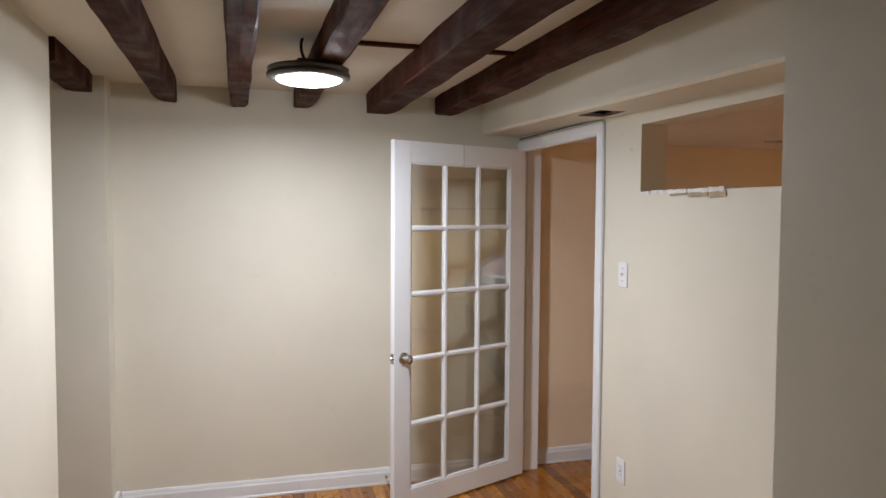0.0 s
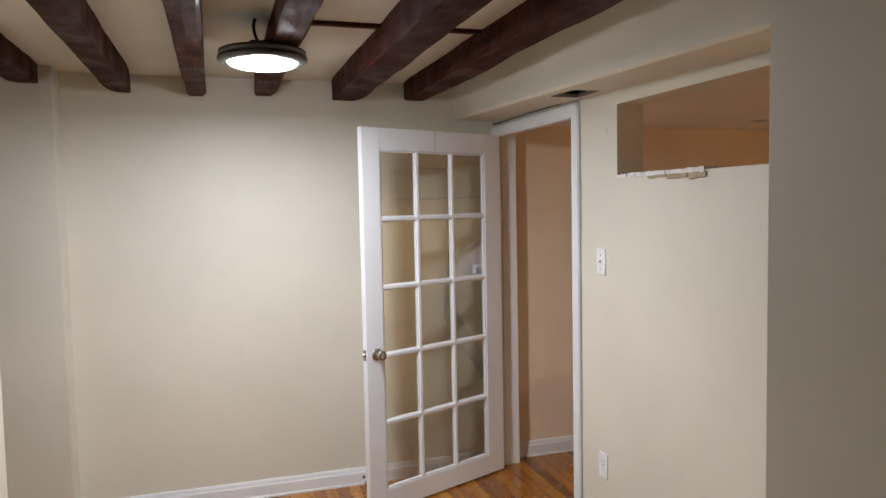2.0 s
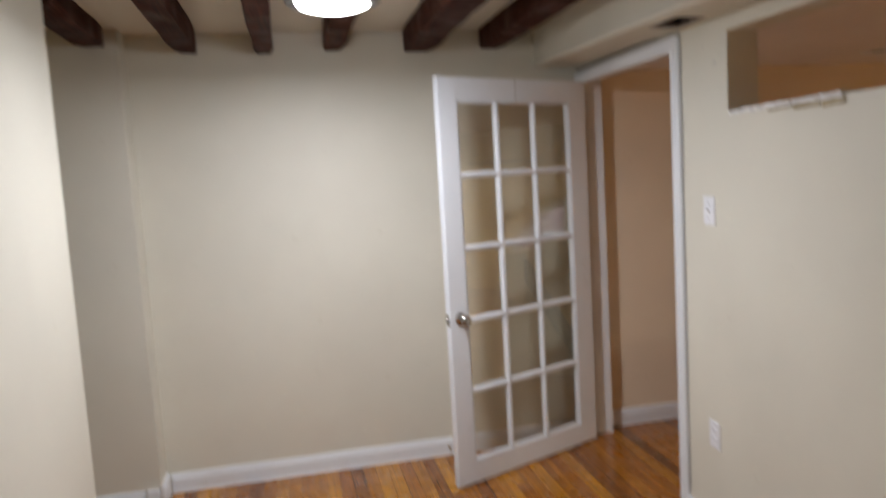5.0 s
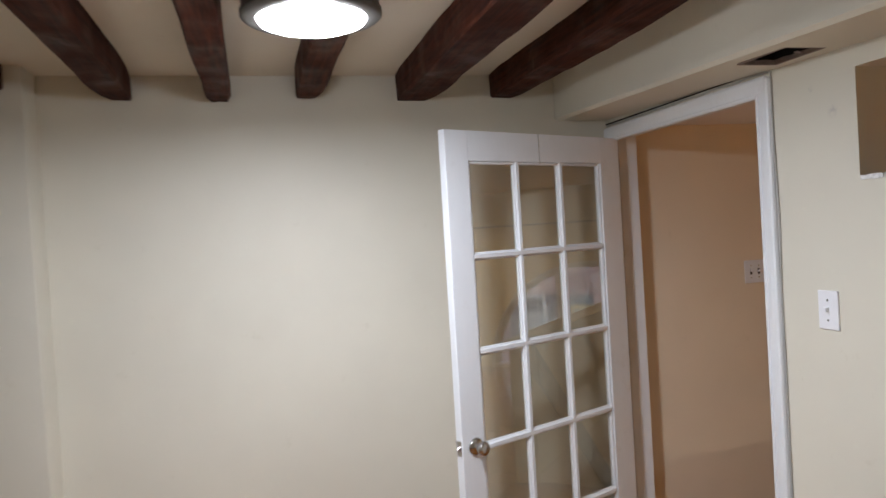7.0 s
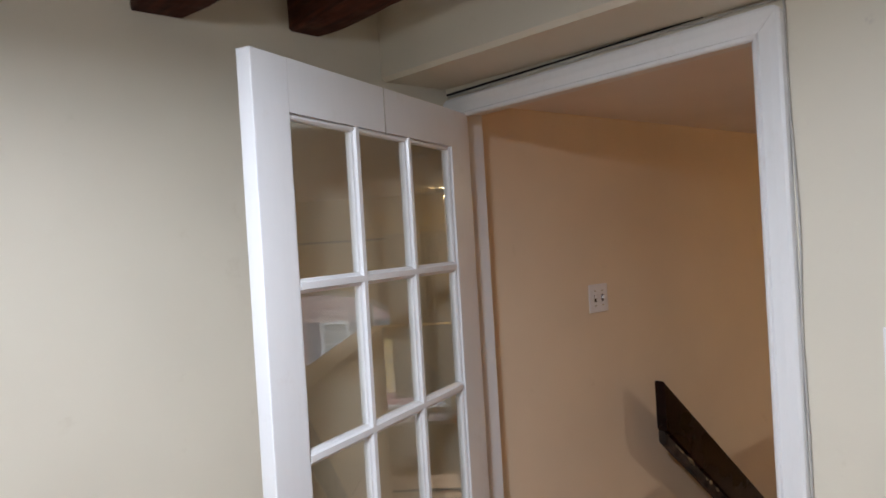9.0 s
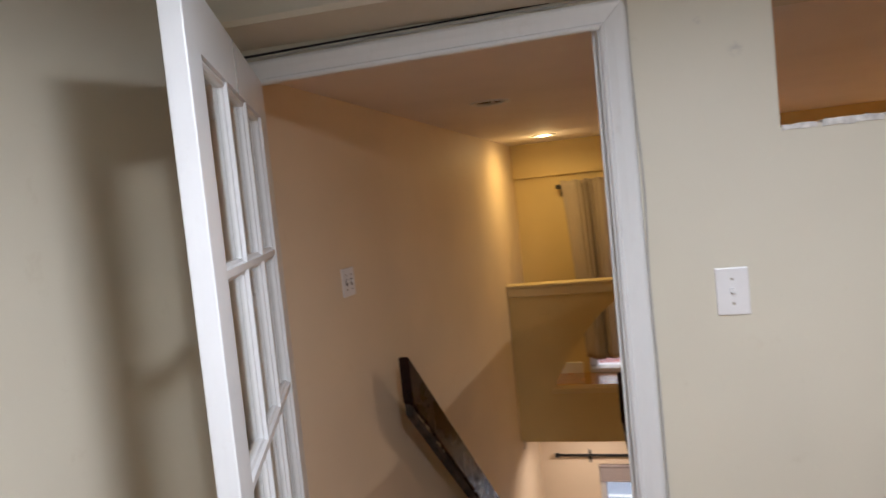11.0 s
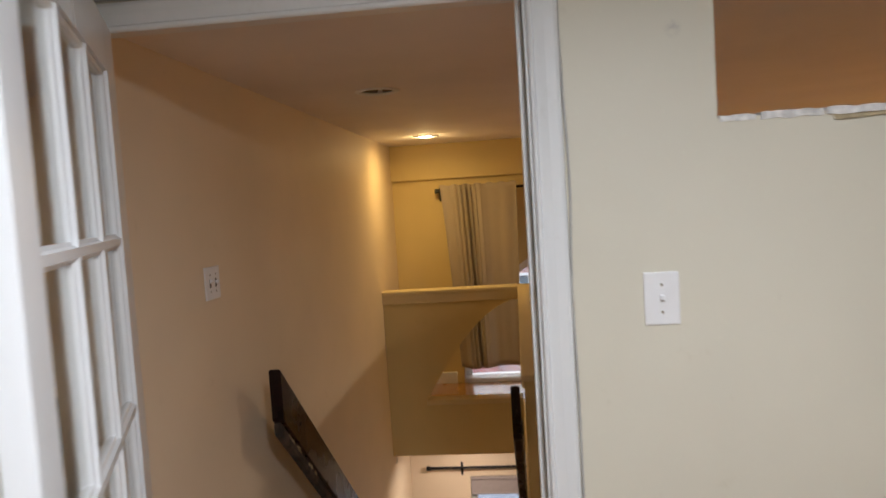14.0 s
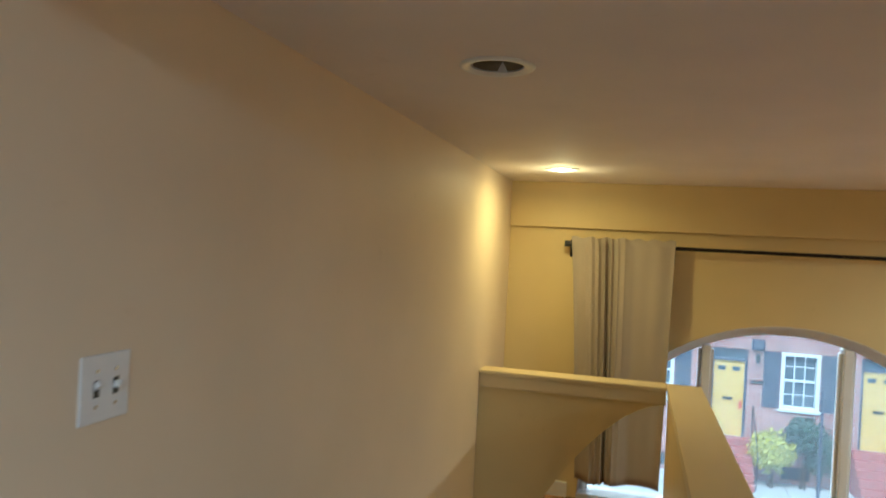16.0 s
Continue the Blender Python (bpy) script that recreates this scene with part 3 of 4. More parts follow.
# French door, open into the room
W, T, DZ0, DZ1 = 1.008, 0.036, 0.012, 2.066
door = thing("french_door", "white painted fifteen-pane glass door standing open, with scuffed paint", "door", pose(2.002, 4.725, 0, 0, 0, 203.4))
GU0, GU1, GZ0, GZ1 = 0.130, 0.896, 0.126, 1.951
part("stile", boxes((0, GU0, -T, 0, DZ0, DZ1), bevel=0.003, segs=2), DOORW, door)
part("stile", boxes((GU1, W, -T, 0, DZ0, DZ1), bevel=0.003, segs=2), DOORW, door)
part("rail", boxes((GU0, GU1, -T + 0.0005, -0.0005, GZ1, DZ1 - 0.0005)), DOORW, door)
part("rail", boxes((GU0, GU1, -T + 0.0005, -0.0005, DZ0, GZ0)), DOORW, door)


def muntin(length, along_z):
    """Glazing bar with sloping shoulders on both faces."""
    prof = [(-0.016, -0.006), (-0.016, 0.006), (-0.010, 0.009), (-0.007, 0.0155), (0.007, 0.0155), (0.010, 0.009), (0.016, 0.006), (0.016, -0.006), (0.010, -0.009), (0.007, -0.0155), (-0.007, -0.0155), (-0.010, -0.009)]
    bm = bmesh.new()
    rings = []
    for s in (0, length):
        rings.append([bm.verts.new((a, d, s) if along_z else (s, d, a)) for a, d in prof])
    for k in range(len(prof)):
        q = (k + 1) % len(prof)
        bm.faces.new((rings[0][k], rings[0][q], rings[1][q], rings[1][k]))
    bm.faces.new(rings[0])
    bm.faces.new(rings[1][::-1])
    bmesh.ops.recalc_face_normals(bm, faces=bm.faces)
    return bm


cw, chh = (GU1 - GU0) / 3, (GZ1 - GZ0) / 5
for k in (1, 2):
    o = part("muntin", muntin(GZ1 - GZ0, True), DOORW, door)
    o.location = (GU0 + cw * k, -T / 2, GZ0)
for k in range(1, 5):
    for j in range(3):
        o = part("muntin", muntin(cw - 0.014, False), DOORW, door)
        o.location = (GU0 + cw * j + 0.007, -T / 2, GZ0 + chh * k)
# glazing beads round the opening
for u0, u1, z0, z1 in ((GU0, GU0 + 0.012, GZ0, GZ1), (GU1 - 0.012, GU1, GZ0, GZ1), (GU0 + 0.012, GU1 - 0.012, GZ0, GZ0 + 0.012), (GU0 + 0.012, GU1 - 0.012, GZ1 - 0.012, GZ1)):
    part("glazing_bead", boxes((u0, u1, -T + 0.006, -0.006, z0, z1), bevel=0.004), DOORW, door)
pane_mesh = None
for k in range(5):
    for j in range(3):
        if pane_mesh is None:
            o = part("pane", boxes((0, cw - 0.018, -0.0015, 0.0015, 0, chh - 0.018)), GLASS, door)
            pane_mesh = o.data
        else:
            o = new("pane", pane_mesh)
            o.parent = door
        o.location = (GU0 + cw * j + 0.009, -T / 2, GZ0 + chh * k + 0.009)
part("split", boxes((0.5115, 0.5155, -0.001, 0.0012, GZ1 - 0.004, DZ1 - 0.001)), CABLE, door, "dark hairline split in the top rail")
part("split", boxes((0.5115, 0.5155, -T - 0.0012, -T + 0.001, GZ1 - 0.004, DZ1 - 0.001)), CABLE, door, "dark hairline split in the top rail")


def knob(side):
    bm = lathe([(0.0, 0.0), (0.033, 0.0), (0.033, 0.004), (0.028, 0.008), (0.014, 0.010), (0.011, 0.018), (0.012, 0.026), (0.020, 0.030), (0.0265, 0.038), (0.0275, 0.046), (0.025, 0.054), (0.018, 0.059), (0.010, 0.0605), (0.0, 0.061)], 32)
    bmesh.ops.transform(bm, matrix=pose(0.944, 0 if side > 0 else -T, 0.872, -90 * side), verts=bm.verts)
    return bm


part("door_knob", knob(1), STEEL, door, "round brushed nickel knob", True)
part("door_knob", knob(-1), STEEL, door, "round brushed nickel knob", True)
latch = part("latch_plate", boxes((W - 0.001, W + 0.002, -T / 2 - 0.0125, -T / 2 + 0.0125, 0.845, 0.902), bevel=0.0008), STEEL, door, "nickel latch plate on the edge")
part("latch_bolt", boxes((W + 0.0015, W + 0.012, -T / 2 - 0.007, -T / 2 + 0.007, 0.865, 0.882), bevel=0.003), STEEL, latch)
for z in (0.24, 1.05, 1.78):
    h = part("hinge", boxes((-0.004, 0.0, -T + 0.002, -0.004, z - 0.045, z + 0.045)), BRASS, door, "worn brass butt hinge")
    bm = bmesh.new()
    for s in range(3):
        add_tube(bm, (-0.005, -T - 0.005, z - 0.045 + s * 0.031), (-0.005, -T - 0.005, z - 0.018 + s * 0.031), 0.006, n=10)
    part("hinge_knuckle", bm, BRASS, h)
part("bare_edge", boxes((-0.0022, -0.0002, -T + 0.002, -0.003, 0.03, 2.05)), BAREWOOD, door, "bare wood on the hinge edge")

# ---- skirting boards ----


def skirting(p0, p1, inward, h=0.102, t=0.016, seed=1):
    """A board with a moulded top and a shoe at the floor, from p0 to p1; inward is the side it faces."""
    a, b, n = Vector((*p0, 0)), Vector((*p1, 0)), Vector((*inward, 0))
    prof = [(0, 0), (t + 0.003, 0), (t + 0.003, 0.010), (t, 0.014), (t, h * 0.70), (t * 0.75, h * 0.78), (t * 0.62, h * 0.9), (t * 0.35, h), (0, h)]
    bm = bmesh.new()
    steps = max(2, int((b - a).length / 0.12))
    prev = None
    for s in range(steps + 1):
        c = a.lerp(b, s / steps)
        wob = 0.002 * noise.noise(Vector((seed * 5.1, s * 0.7, 0)))
        ring = [bm.verts.new(c + n * (d + (wob if d else 0)) + Vector((0, 0, z + (wob if z else 0)))) for d, z in prof]
        if prev:
            for k in range(len(prof) - 1):
                bm.faces.new((prev[k], prev[k + 1], ring[k + 1], ring[k]))
        else:
            bm.faces.new(ring)
        prev = ring
    bm.faces.new(prev[::-1])
    bmesh.ops.recalc_face_normals(bm, faces=bm.faces)
    return bm


for n_, (p0, p1, inw) in enumerate((((-0.372, FAR), (1.978, FAR), (0, -1)), ((-1.78, 4.64), (-0.47, 4.64), (0, -1)), ((RX, 1.6), (RX, 3.713), (-1, 0)), ((LX, -1.6), (LX, 3.775), (1, 0)),
                                   ((NX, -1.6), (NX, 1.6), (-1, 0)), ((NX, 1.6), (RX - 0.022, 1.6), (0, 1)), ((RW + 0.014, HY), (3.1, HY), (0, -1)))):
    structure("baseboard", skirting(p0, p1, inw, seed=n_), TRIM, "white gloss painted baseboard with a moulded top", "baseboard")
structure("baseboard", boxes((-0.462, -0.40, 4.615, 4.638, 0.014, 0.104), bevel=0.003), TRIM, "short loose white baseboard offcut by the chase", "baseboard")
structure("baseboard", boxes((-0.398, -0.374, 4.618, 4.80, 0.0, 0.118), bevel=0.005), TRIM, "white baseboard return round the chase corner", "baseboard")
structure("baseboard", boxes((FX - 0.018, FX, 4.42, HY, 0.0, 0.105), bevel=0.004), TRIM, "white baseboard under the front wall", "baseboard")

# ---- switch plates and outlets ----


def plate(name, label, category, m, width, toggles=0, outlet=False, loose=0.0):
    ob = thing(name, label, category, m)
    h = 0.116
    bm = boxes((-width / 2, width / 2, 0, 0.006, -h / 2, h / 2), bevel=0.003, segs=2)
    part("cover_plate", bm, PLATE, ob)
    n = max(1, toggles)
    for k in range(toggles):
        u = (k - (n - 1) / 2) * 0.046
        part("toggle_slot", boxes((u - 0.0065, u + 0.0065, 0.0055, 0.0066, -0.0145, 0.0145)), PLATEDARK if loose else PLATE, ob)
        bm = boxes((u - 0.005, u + 0.005, 0.004, 0.019, -0.003, 0.008), bevel=0.0015)
        if k % 2:
            bmesh.ops.rotate(bm, verts=bm.verts, cent=(u, 0.004, 0), matrix=Matrix.Rotation(radians(38), 3, "X"))
        part("toggle", bm, PLATE, ob)
        for z in (-0.03, 0.03):
            bm = bmesh.new()
            add_tube(bm, (u, 0.0055, z), (u, 0.0075, z), 0.0033, n=10)
            part("screw", bm, STEEL, ob)
    if outlet:
        for z in (-0.0195, 0.0195):
            face = part("receptacle", boxes((-0.017, 0.017, 0.0055, 0.008, z - 0.0145, z + 0.0145), bevel=0.003), PLATE, ob)
            for u in (-0.006, 0.006):
                part("slot", boxes((u - 0.0011, u + 0.0011, 0.0078, 0.0084, z - 0.002, z + 0.006)), PLATEDARK, face)
        bm = bmesh.new()
        add_tube(bm, (0, 0.0055, 0), (0, 0.0075, 0), 0.0033, n=10)
        part("screw", bm, STEEL, ob)
    return ob


plate("light_switch", "white plastic single light switch plate on the cream wall", "light switch", pose(RX, 3.518, 1.388, 0, 0, 90), 0.076, toggles=1)
plate("wall_outlet", "white plastic duplex wall outlet near the floor", "outlet", pose(RX, 3.509, 0.456, 0, 0, 90), 0.073, outlet=True)
plate("double_light_switch", "worn white double light switch plate by the stairs", "light switch", pose(2.826, HY, 1.395, 0, 0, 180), 0.118, toggles=2, loose=1)

# ---- vent in the soffit ----
VZ = soffit_z((VY0 + VY1) / 2)
vent = thing("ceiling_vent", "open rectangular duct hole with raw plasterboard edges in the soffit", "vent", pose((VX0 + VX1) / 2, (VY0 + VY1) / 2, VZ))
vw, vl = (VX1 - VX0) / 2, (VY1 - VY0) / 2


def cut_edge(x0, x1, y0, y1, seed):
    """The sawn edge of the board: a strip of board with a ragged top."""
    bm = boxes((x0, x1, y0, y1, -0.002, 0.012))
    long_y = y1 - y0 > x1 - x0
    bmesh.ops.subdivide_edges(bm, edges=[e for e in bm.edges if abs((e.verts[0].co - e.verts[1].co)[1 if long_y else 0]) > 0.05], cuts=9)
    for v in bm.verts:
        if v.co.z > 0.01:
            v.co.z += 0.006 * noise.noise(v.co * 60 + Vector((seed, 0, 0)))
    return bm


RAWBOARD = plain("raw_board_edge", (0.24, 0.19, 0.17), 0.9, var=0.2, scale=50, relief=0.4)
for k, d in enumerate(((-vw - 0.002, -vw + 0.007, -vl, vl), (vw - 0.007, vw + 0.002, -vl, vl), (-vw + 0.007, vw - 0.007, -vl - 0.002, -vl + 0.007), (-vw + 0.007, vw - 0.007, vl - 0.007, vl + 0.002))):
    part("cut_edge", cut_edge(*d, k * 3.7), RAWBOARD, vent, "raw sawn plasterboard edge")
part("duct", boxes((-vw - 0.012, -vw - 0.004, -vl - 0.01, vl + 0.01, 0.012, 0.21), (vw + 0.004, vw + 0.012, -vl - 0.01, vl + 0.01, 0.012, 0.21), (-vw - 0.004, vw + 0.004, -vl - 0.012, -vl - 0.004, 0.012, 0.21),
                   (-vw - 0.004, vw + 0.004, vl + 0.004, vl + 0.012, 0.012, 0.21), (-vw - 0.012, vw + 0.012, -vl - 0.012, vl + 0.012, 0.21, 0.216)), DARK, vent, "dark open duct")
bm = boxes((vw - 0.026, vw - 0.006, -0.022, -0.006, 0.004, 0.006))
for v in bm.verts:
    v.co.z += 0.3 * max(0.0, vw - 0.010 - v.co.x)
part("torn_scrap", bm, RAWBOARD, vent, "torn scrap of board paper")

# ---- torn edge of the transom opening ----
torn = thing("torn_plaster_edge", "broken white plaster crust along the torn opening", "plaster", pose(RX, 0, HOLE_Z0))
rnd = random.Random(4)


def crust(y0, y1, rise, out):
    """One slab of broken plaster: flat-topped, its rim chipped."""
    bm = boxes((-out, 0.075, y1, y0, -0.009, rise))
    bmesh.ops.subdivide_edges(bm, edges=[e for e in bm.edges if abs(e.verts[0].co.y - e.verts[1].co.y) > 0.02], cuts=max(4, int((y0 - y1) / 0.012)))
    for v in bm.verts:
        w = Vector((v.co.y * 55, v.co.z * 40, y0 * 9))
        v.co += Vector((0.004 * noise.noise(w) if v.co.x < 0 else 0.02 * noise.noise(w), 0.003 * noise.noise(w + Vector((5, 0, 0))), 0.0035 * noise.noise(w + Vector((0, 9, 0)))))
    return bm


for y0, y1, rise, out in ((3.383, 3.308, 0.004, 0.003), (3.299, 3.171, 0.007, 0.004), (3.164, 3.029, 0.006, 0.010), (3.025, 2.900, 0.006, 0.008), (2.896, 2.802, 0.009, 0.008)):
    part("plaster_chunk", crust(y0, y1, rise, out), PLASTER, torn)
for y0, y1, d0, d1 in ((3.154, 3.029, 0.016, 0.010), (3.024, 2.900, 0.022, 0.018), (2.890, 2.792, 0.027, 0.021)):
    bm = bmesh.new()
    n = 8
    top, bot = [], []
    for k in range(n + 1):
        yy = y0 + (y1 - y0) * k / n
        top.append(bm.verts.new((-0.003, yy, -0.006)))
        bot.append(bm.verts.new((-0.005 - 0.002 * rnd.random(), yy - (0.006 if k == 0 else 0), -0.006 - (d0 + (d1 - d0) * k / n) * (0.94 + 0.12 * rnd.random()))))
    for k in range(n):
        bm.faces.new((top[k], top[k + 1], bot[k + 1], bot[k]))
    ob = part("paper_flap", bm, PAPER, torn, "torn tan drywall paper hanging down")
    so = ob.modifiers.new("thick", "SOLIDIFY")
    so.thickness = 0.0015

# ---- ceiling lamp ----
lamp = thing("ceiling_lamp", "lit round LED ceiling lamp with a dark ribbed rim", "ceiling lamp", pose(0.545, 3.51, 2.208))
part("housing", lathe([(0.0, 0.056), (0.06, 0.056), (0.12, 0.053), (0.152, 0.050), (0.163, 0.045), (0.163, 0.034), (0.156, 0.030), (0.156, 0.026), (0.168, 0.022), (0.168, 0.010), (0.160, 0.004), (0.138, 0.0), (0.132, 0.004), (0.0, 0.006)], 56), HOUSING, lamp, "dark metal rim with two ridges", True)
part("diffuser", lathe([(0.0, -0.016), (0.06, -0.015), (0.105, -0.012), (0.126, -0.004), (0.131, 0.003), (0.0, 0.0045)], 48), LED, lamp, "glowing white diffuser", True)
part("mounting_box", boxes((-0.05, 0.07, -0.045, 0.045, 0.053, 0.080), bevel=0.006), HOUSING, lamp)
wire("lamp_cable", [(-0.01 - 0.02 * math.sin(k * 0.2), 0.0, 0.07 + 0.115 * k / 14) for k in range(15)], 0.006, DARK, lamp)

# ---- stairwell: half walls, stairs, rails ----
SX0, SX1, SY0 = 3.12, 5.96, 3.84
# panel across the stairwell end with a curved cut-out
def cut_panel():
    bm = bmesh.new()
    n = 18
    arc = []
    for k in range(n + 1):
        t = k / n
        y = 4.595 - 0.755 * t
        z = 0.065 + 0.785 * (1 - (1 - t) ** 1.75)
        arc.append((y, z))
    for x, flip in ((SX1, False), (SX1 + 0.10, True)):
        def face(pts):
            vs = [bm.verts.new((x, y, z)) for y, z in pts]
            bm.faces.new(vs[::-1] if flip else vs)
        for (a, za), (b, zb) in zip(arc, arc[1:]):
            face([(a, za), (a, 0.925), (b, 0.925), (b, zb)])
        face([(HY, 0.065), (HY, 0.925), (4.595, 0.925), (4.595, 0.065)])
        face([(HY, -0.372), (HY, 0.065), (4.595, 0.065), (4.595, -0.372)])
        face([(4.595, -0.372), (4.595, 0.065), (SY0, 0.065), (SY0, -0.372)])
    ring = [*arc, (SY0, 0.065), arc[0]]
    for (a, za), (b, zb) in zip(ring[:n + 1], ring[1:n + 1]):
        bm.faces.new([bm.verts.new(p) for p in ((SX1, a, za), (SX1, b, zb), (SX1 + 0.10, b, zb), (SX1 + 0.10, a, za))])
    bm.faces.new([bm.verts.new(p) for p in ((SX1, SY0, 0.065), (SX1, 4.595, 0.065), (SX1 + 0.10, 4.595, 0.065), (SX1 + 0.10, SY0, 0.065))])
    bm.faces.new([bm.verts.new(p) for p in ((SX1, HY, -0.372), (SX1, SY0, -0.372), (SX1 + 0.10, SY0, -0.372), (SX1 + 0.10, HY, -0.372))])
    bmesh.ops.remove_doubles(bm, verts=bm.verts, dist=0.0005)
    bmesh.ops.recalc_face_normals(bm, faces=bm.faces)
    return bm


structure("half_wall_end", cut_panel(), YELLOW, "yellow painted half wall with a curved cut-out over the stairwell", "half wall")
structure("trim_cut_sill", boxes((SX1 - 0.014, SX1 + 0.112, SY0, 4.60, 0.036, 0.076), bevel=0.004), CREAM, "cream painted sill of the curved cut-out", "sill")
structure("half_wall_side", boxes((SX0, SX1 + 0.10, 3.662, 3.826, -0.302, 0.925)), YELLOW, "yellow painted half wall along the stairwell", "half wall")
structure("wall_stair_right", boxes((SX0 - 0.99, SX1 + 0.0, 3.662, SY0, LOW, -0.302), (SX0, SX1, 3.828, SY0, -0.302, 0.062)), HALL, "tan painted wall along the stairs")


def cap_run(x0, x1, y0, y1):
    return boxes((x0, x1, y0, y1, 0.928, 0.952), bevel=0.006, segs=2)


structure("trim_half_wall_cap", cap_run(SX0 - 0.01, SX1 + 0.115, 3.648, 3.838), CREAM, "cream painted wooden cap on the half wall", "cap")
structure("trim_half_wall_cap", cap_run(SX1 - 0.03, SX1 + 0.13, 3.839, HY), CREAM, "cream painted wooden cap over the stairwell end", "cap")
structure("trim_cap_moulding", boxes((SX1 - 0.018, SX1 - 0.001, SY0, HY, 0.852, 0.928), bevel=0.008, segs=2), CREAM, "cream painted moulding under the cap", "moulding")
structure("trim_cap_moulding", boxes((SX0, SX1, 3.8265, 3.836, 0.90, 0.928), bevel=0.003), CREAM, "cream painted moulding under the cap", "moulding")

stairs = thing("staircase", "oak stairs going steeply down between painted walls", "stairs", kind="structure")
N, RISE, RUN = 15, -LOW / 15, 0.205
for k in range(N - 1):
    z = -(k + 1) * RISE
    x = SX0 + k * RUN
    part("tread", boxes((x - 0.02, x + RUN, SY0, HY, z - 0.03, z), bevel=0.005), OAKSTAIR, stairs)
    part("riser", boxes((x + RUN - 0.015, x + RUN, SY0 + 0.002, HY - 0.002, z - RISE, z - 0.03)), TRIM, stairs)
part("riser", boxes((SX0 + 0.002, SX0 + 0.018, SY0 + 0.002, HY - 0.002, -RISE, -0.03)), TRIM, stairs)
part("nosing", boxes((SX0 - 0.06, SX0 + 0.028, SY0, HY, -0.028, 0.003), bevel=0.008, segs=2), OAKSTAIR, stairs, "dark oak landing nosing")


def rail_board(y0, y1, x0, z0, length, h=0.155, slope=-0.85):
    """A plank set on edge down the slope, its upper end cut plumb, its edges rough."""
    a = math.atan(slope)
    bm = bmesh.new()
    n, rings = 30, []
    for k in range(n + 1):
        s = length * k / n
        x, z = x0 + s * math.cos(a), z0 + s * math.sin(a)
        hv = h / math.cos(a)
        w1 = 0.003 * noise.noise(Vector((s * 9, y0, 1)))
        w2 = 0.006 * noise.noise(Vector((s * 14, y0, 5)))
        ring = [(y0, z - 0.006), (y0 + 0.006, z + w1), (y1 - 0.006, z + w1), (y1, z - 0.006), (y1, z - hv + 0.008), (y1 - 0.006, z - hv + w2), (y0 + 0.006, z - hv + w2), (y0, z - hv + 0.008)]
        rings.append([bm.verts.new((x, yy, zz)) for yy, zz in ring])
    for p, q in zip(rings, rings[1:]):
        for k in range(8):
            bm.faces.new((p[k], p[(k + 1) % 8], q[(k + 1) % 8], q[k]))
    bm.faces.new(rings[0])
    bm.faces.new(rings[-1][::-1])
    bmesh.ops.recalc_face_normals(bm, faces=bm.faces)
    return bm


rail = thing("stair_rail", "dark stained plank handrail fixed to the stair wall, chipped below", "handrail", pose(0.011, -0.037, -0.007), group="stair rails")
part("board", rail_board(4.790, 4.837, 3.035, 1.035, 3.3, slope=-0.885), RAILW, rail)
part("backing_strip", rail_board(4.80, 4.832, 3.035, 0.826, 3.2, 0.04, -0.885), plain("scraped_backing", (0.055, 0.038, 0.028), 0.8, var=0.7, scale=14), rail, "scraped backing strip with paint remains")
rr2 = random.Random(8)
for k in range(7):
    s = 0.02 + 0.35 * rr2.random() ** 1.5 + (0.25 if k > 5 else 0)
    z = 0.803 - s * 0.885
    bm = bmesh.new()
    w, h = rr2.uniform(0.012, 0.06), rr2.uniform(0.004, 0.014)
    vs = [bm.verts.new((3.045 + s + u * w, y, z - u * w * 0.885 + v * h + rr2.uniform(-0.003, 0.003))) for y in (4.7955, 4.7999) for u, v in ((0, 0), (0.5, -0.4), (1, 0), (0.9, 0.8), (0.45, 1.0), (0.1, 0.7))]
    bm.faces.new(vs[:6][::-1])
    bm.faces.new(vs[6:])
    for q in range(6):
        bm.faces.new((vs[q], vs[(q + 1) % 6], vs[6 + (q + 1) % 6], vs[6 + q]))
    bmesh.ops.recalc_face_normals(bm, faces=bm.faces)
    part("paint_flake", bm, PAPER, rail, "flaking tan paint")
for s in (0.28, 1.25, 2.2):
    bm = bmesh.new()
    x, z = 3.02 + s * 0.742, 1.035 - s * 0.657 - 0.09
    add_tube(bm, (x, 4.785, z), (x, 4.795, z), 0.009, n=12)
    part("bolt", bm, BLACK, rail, "dark bolt head")
rail2 = thing("stair_rail", "dark stained plank handrail on the half-wall side of the stairs", "handrail", group="stair rails")
part("board", rail_board(3.845, 3.879, 3.05, 0.93, 3.2), RAILW, rail2)
part("backing_strip", rail_board(3.8405, 3.8445, 3.06, 0.80, 3.1, 0.05), PLASTER, rail2, "torn plaster line behind the rail")
# small wire hook on the stair wall
tagged(wire("wall_hook", [(SX1 - 0.01, HY - 0.03, -0.36), (SX1 - 0.01, HY - 0.03, -0.41), (SX1 - 0.01, HY - 0.026, -0.425), (SX1 - 0.01, HY - 0.018, -0.425)], 0.004, CABLE), "small grey wire hook under the half wall", "hook")

tagged(wire("wall_hook", [(6.234 + 0.012 * math.sin(k * 1.1), HY - 0.004 - 0.012 * (k % 3), -1.27 - 0.014 * k) for k in range(7)], 0.003, BLACK), "small bent black wire end sticking out of the stair wall", "hook")

# ---- recessed lights ----


